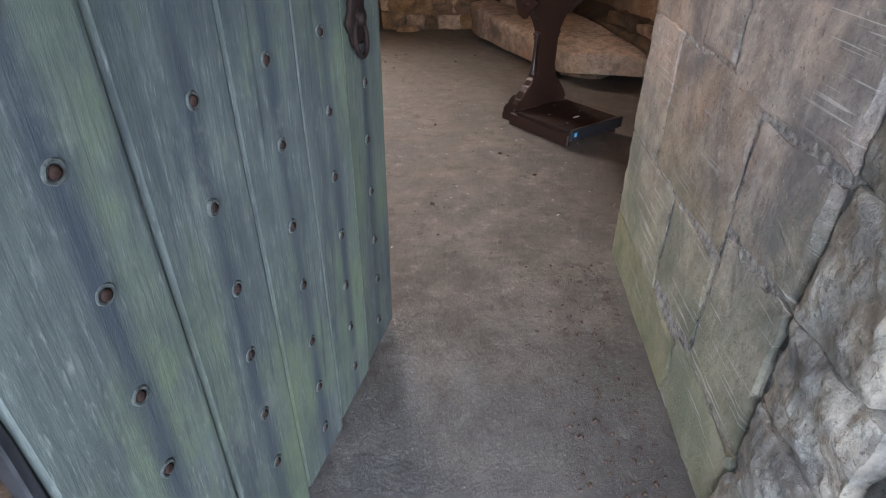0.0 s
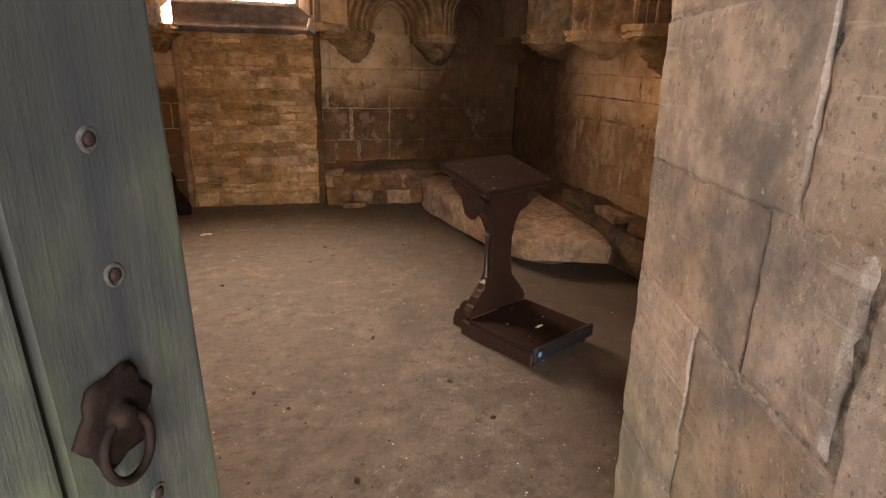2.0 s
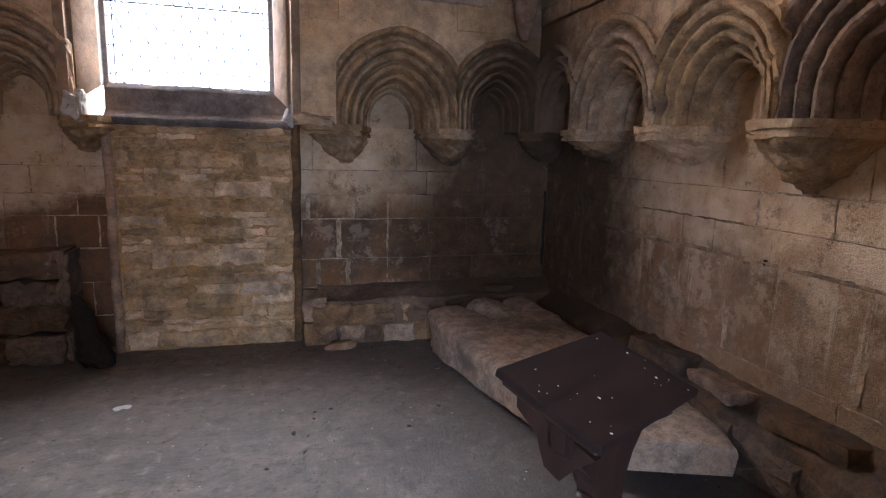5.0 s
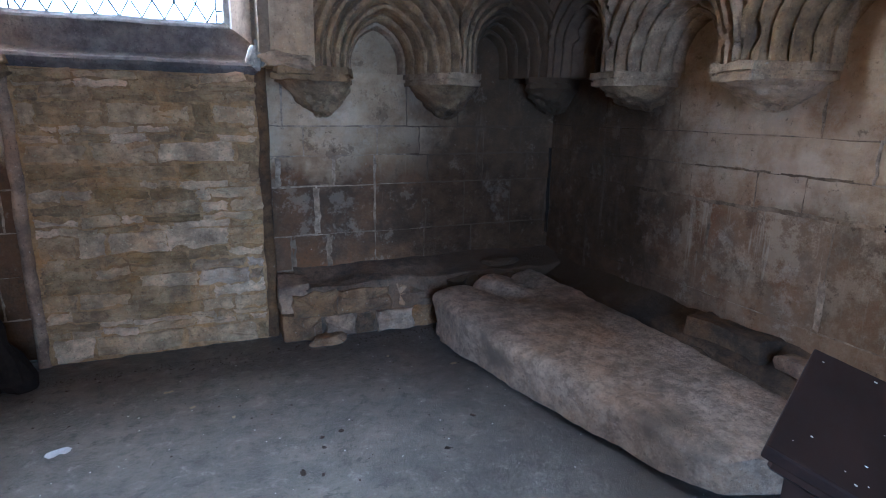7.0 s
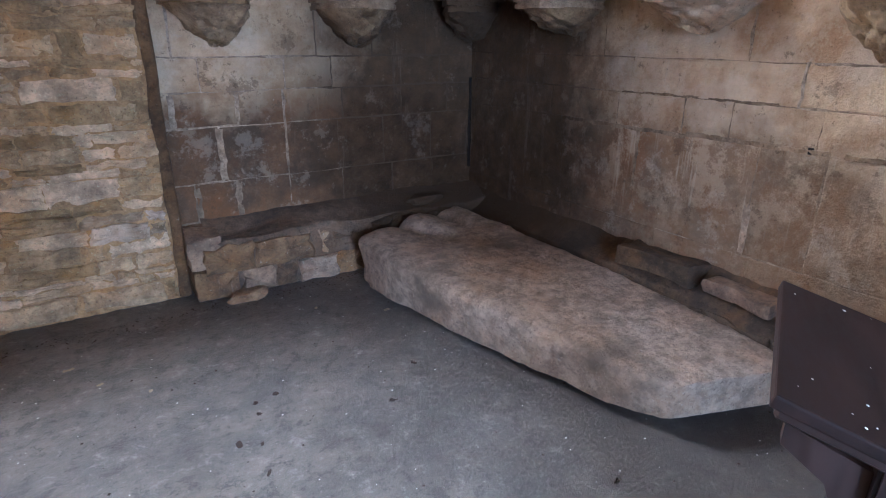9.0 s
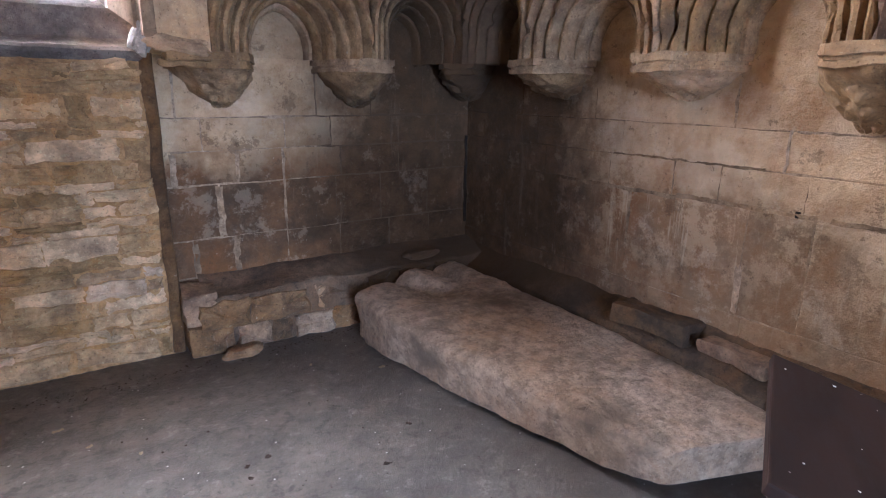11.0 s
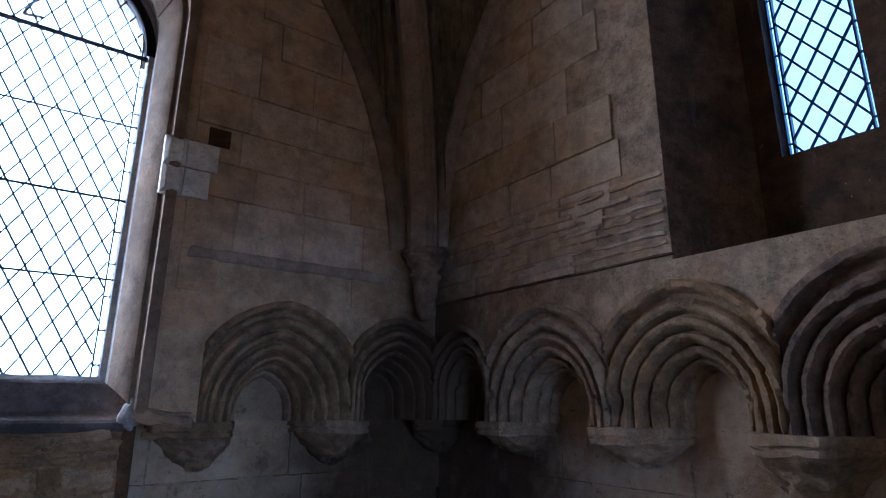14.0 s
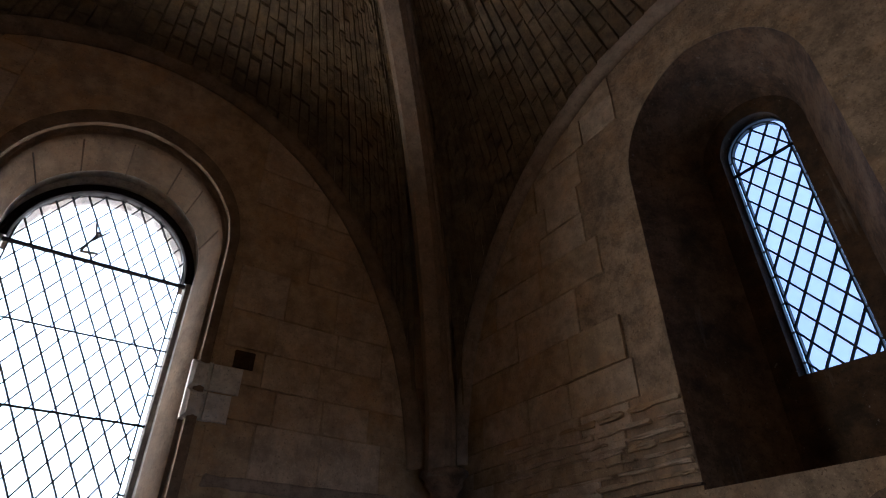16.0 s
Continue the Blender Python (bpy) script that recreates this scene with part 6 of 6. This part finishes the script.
# ---- stacked stones by the west side ----
for (x0, x1, y0, y1, z0, z1, seed), lab in (((-1.50, -0.99, 4.78, 5.32, 0.0, 0.185, 1.0), "pale carved limestone block at the bottom of a stack"), ((-1.46, -0.95, 4.86, 5.28, 0.185, 0.385, 2.0), "pale moulded limestone block on top of another")):
    bm = bmesh.new()
    cx, cy = (x0 + x1) / 2, (y0 + y1) / 2
    n = 8
    pts = []
    for sx, sy in ((1, 1), (-1, 1), (-1, -1), (1, -1)):
        c = 0.11
        q = [(sx * ((x1 - x0) / 2), sy * ((y1 - y0) / 2 - c)), (sx * ((x1 - x0) / 2 - c), sy * ((y1 - y0) / 2))]
        pts += q if sx * sy > 0 else q[::-1]
    prism(bm, [(cx + a, cy + b) for a, b in pts], z0, z1)
    bmesh.ops.bevel(bm, geom=list(bm.edges), offset=0.022, segments=2, affect="EDGES")
    bmesh.ops.subdivide_edges(bm, edges=[e for e in bm.edges if e.calc_length() > 0.12], cuts=3)
    wobble(bm, 0.012, 9, seed)
    lowest = min(v.co.z for v in bm.verts)
    for v in bm.verts:
        v.co.z += z0 - lowest
    tagged(link("carved_block", bm, M_DRUM), lab, "stone block", group="stacked carved stones")

# raised strip added for a dark groove line, and charred post against the north wall
bm = bmesh.new()
rings = []
path = [(-1.37, 1.50), (-1.40, 1.40), (-1.46, 1.30), (-1.475, 1.10), (-1.47, 0.9), (-1.46, 0.74)]
for x, z in path:
    rings.append([bm.verts.new((x + 0.045 * math.cos(math.pi * i / 8 + math.pi), N_LOW - 0.035 + 0.05 * math.sin(math.pi * i / 8 + math.pi), z)) for i in range(9)])
for p, q in zip(rings, rings[1:]):
    for i in range(8):
        bm.faces.new((p[i], p[i + 1], q[i + 1], q[i]))
wobble(bm, 0.008, 14, 2)
part("broken_shaft", bm, M_SOOT_GAP, wall_north, "raised dark strip standing for a soot-black wall groove", smooth=True)
bm = lathe(bmesh.new(), [(0.085, 0.0), (0.10, 0.06), (0.085, 0.16), (0.065, 0.24), (0.055, 0.32), (0.035, 0.38), (0.028, 0.44), (0.015, 0.46)], 14)
wobble(bm, 0.03, 11, 6)
lowest = min(v.co.z for v in bm.verts)
for v in bm.verts:
    v.co.z -= lowest
    v.co.x -= v.co.z * 0.22
tagged(link("charred_stump", bm, M_CHAR_GAP, at=pose(-0.70, 6.27, 0)), "blackened broken stump standing against the wall", "stump")

# ---- litter on the floor ----


def scrap(name, x, y, w, h, rz, material, label, lift=0.006, z=0.0, category="litter", group=""):
    bm = bmesh.new()
    n = 5
    grid = []
    for j in range(n):
        for i in range(n):
            u, v = i / (n - 1) - 0.5, j / (n - 1) - 0.5
            p = Vector((u * w * (1 - 0.5 * abs(v)), v * h * (1 - 0.4 * abs(u)), 0.002 + lift * abs(noise.noise(Vector((u * 3 + x * 7, v * 3 + y * 5, 0))))))
            grid.append(bm.verts.new(p))
    for j in range(n - 1):
        for i in range(n - 1):
            bm.faces.new((grid[j * n + i], grid[j * n + i + 1], grid[(j + 1) * n + i + 1], grid[(j + 1) * n + i]))
    bmesh.ops.solidify(bm, geom=list(bm.faces), thickness=0.001)
    lo = min(v.co.z for v in bm.verts)
    for v in bm.verts:
        v.co.z -= lo
    return tagged(link(name, bm, material, at=pose(x, y, z, 0, 0, rz)), label, category, group)


scrap("paper_scrap", -0.408, 5.567, 0.10, 0.05, 20, M_PAPER, "crumpled white paper scrap on the floor", 0.02)
for x, y, w, h, rz in ((1.136, 5.974, 0.03, 0.016, 60), (-0.01, 5.964, 0.05, 0.02, 15), (0.097, 5.762, 0.03, 0.02, 30), (0.27, 5.60, 0.025, 0.016, 80), (1.45, 5.75, 0.04, 0.025, 10)):
    scrap("pale_leaf", x, y, w, h, rz, M_STRAW, "small pale dry leaf on the floor", 0.008, group="pale dry leaves")
lr = random.Random(21)
for x, y in ((0.42, 2.46), (0.50, 5.06), (0.56, 5.02), (0.60, 5.20), (0.62, 5.28), (0.52, 4.86), (0.36, 4.75), (1.1, 5.0), (0.05, 3.1), (0.2, 2.95), (0.85, 4.2), (-0.2, 4.4), (1.0, 2.7), (0.6, 3.5), (0.7, 5.3), (-0.5, 3.9), (1.3, 5.2), (0.9, 3.0), (0.0, 4.0), (1.5, 4.2)):
    scrap("dry_leaf", x + lr.uniform(-0.02, 0.02), y, lr.uniform(0.018, 0.045), lr.uniform(0.012, 0.026), lr.uniform(0, 180), M_LEAF, "curled dark dry leaf on the floor", 0.012, group="dark dry leaves")
gv, gf = [], []
for k in range(1500):
    x, y = lr.uniform(-1.2, 2.4), lr.uniform(0.7, 6.3)
    if lr.random() < 0.35:
        x, y = lr.uniform(-0.6, 1.6), 6.32 - abs(lr.gauss(0, 0.07))
    if lr.random() < 0.2:
        x, y = 2.42 - abs(lr.gauss(0, 0.05)), lr.uniform(2.4, 4.1)
    r = lr.choice((0.002, 0.003, 0.004, 0.006))
    if lr.random() < 0.22:
        y = lr.uniform(0.7, 1.9)
        x = 0.70 + 0.278 * (y - 0.87) - abs(lr.gauss(0, 0.13))
        r = lr.choice((0.002, 0.003, 0.004, 0.006, 0.009))
    b = len(gv)
    a0 = lr.uniform(0, 6.28)
    for i in range(4):
        gv.append((x + r * math.cos(a0 + i * 1.57) * lr.uniform(0.6, 1.5), y + r * math.sin(a0 + i * 1.57) * lr.uniform(0.6, 1.5), 0.001))
    gv.append((x, y, 0.001 + r * 0.8))
    gf += [(b + i, b + (i + 1) % 4, b + 4) for i in range(4)]
me = bpy.data.meshes.new("floor_grit")
me.from_pydata(gv, [], gf)
me.materials.append(M_LEAF)
tagged(new("floor_grit", me), "dark grit and crumbs scattered over the screed", "grit", kind="stuff")
gv, gf = [], []
for k in range(500):
    x, y = lr.uniform(-1.0, 2.3), lr.uniform(2.0, 6.2)
    r = lr.choice((0.0018, 0.0025, 0.004))
    b = len(gv)
    for i in range(4):
        gv.append((x + r * math.cos(i * 1.57) * lr.uniform(0.6, 1.6), y + r * math.sin(i * 1.57) * lr.uniform(0.6, 1.6), 0.001))
    gv.append((x, y, 0.001 + r * 0.7))
    gf += [(b + i, b + (i + 1) % 4, b + 4) for i in range(4)]
me = bpy.data.meshes.new("lime_crumbs")
me.from_pydata(gv, [], gf)
me.materials.append(M_WHITE)
tagged(new("lime_crumbs", me), "pale lime crumbs and droppings on the floor", "crumbs", kind="stuff")
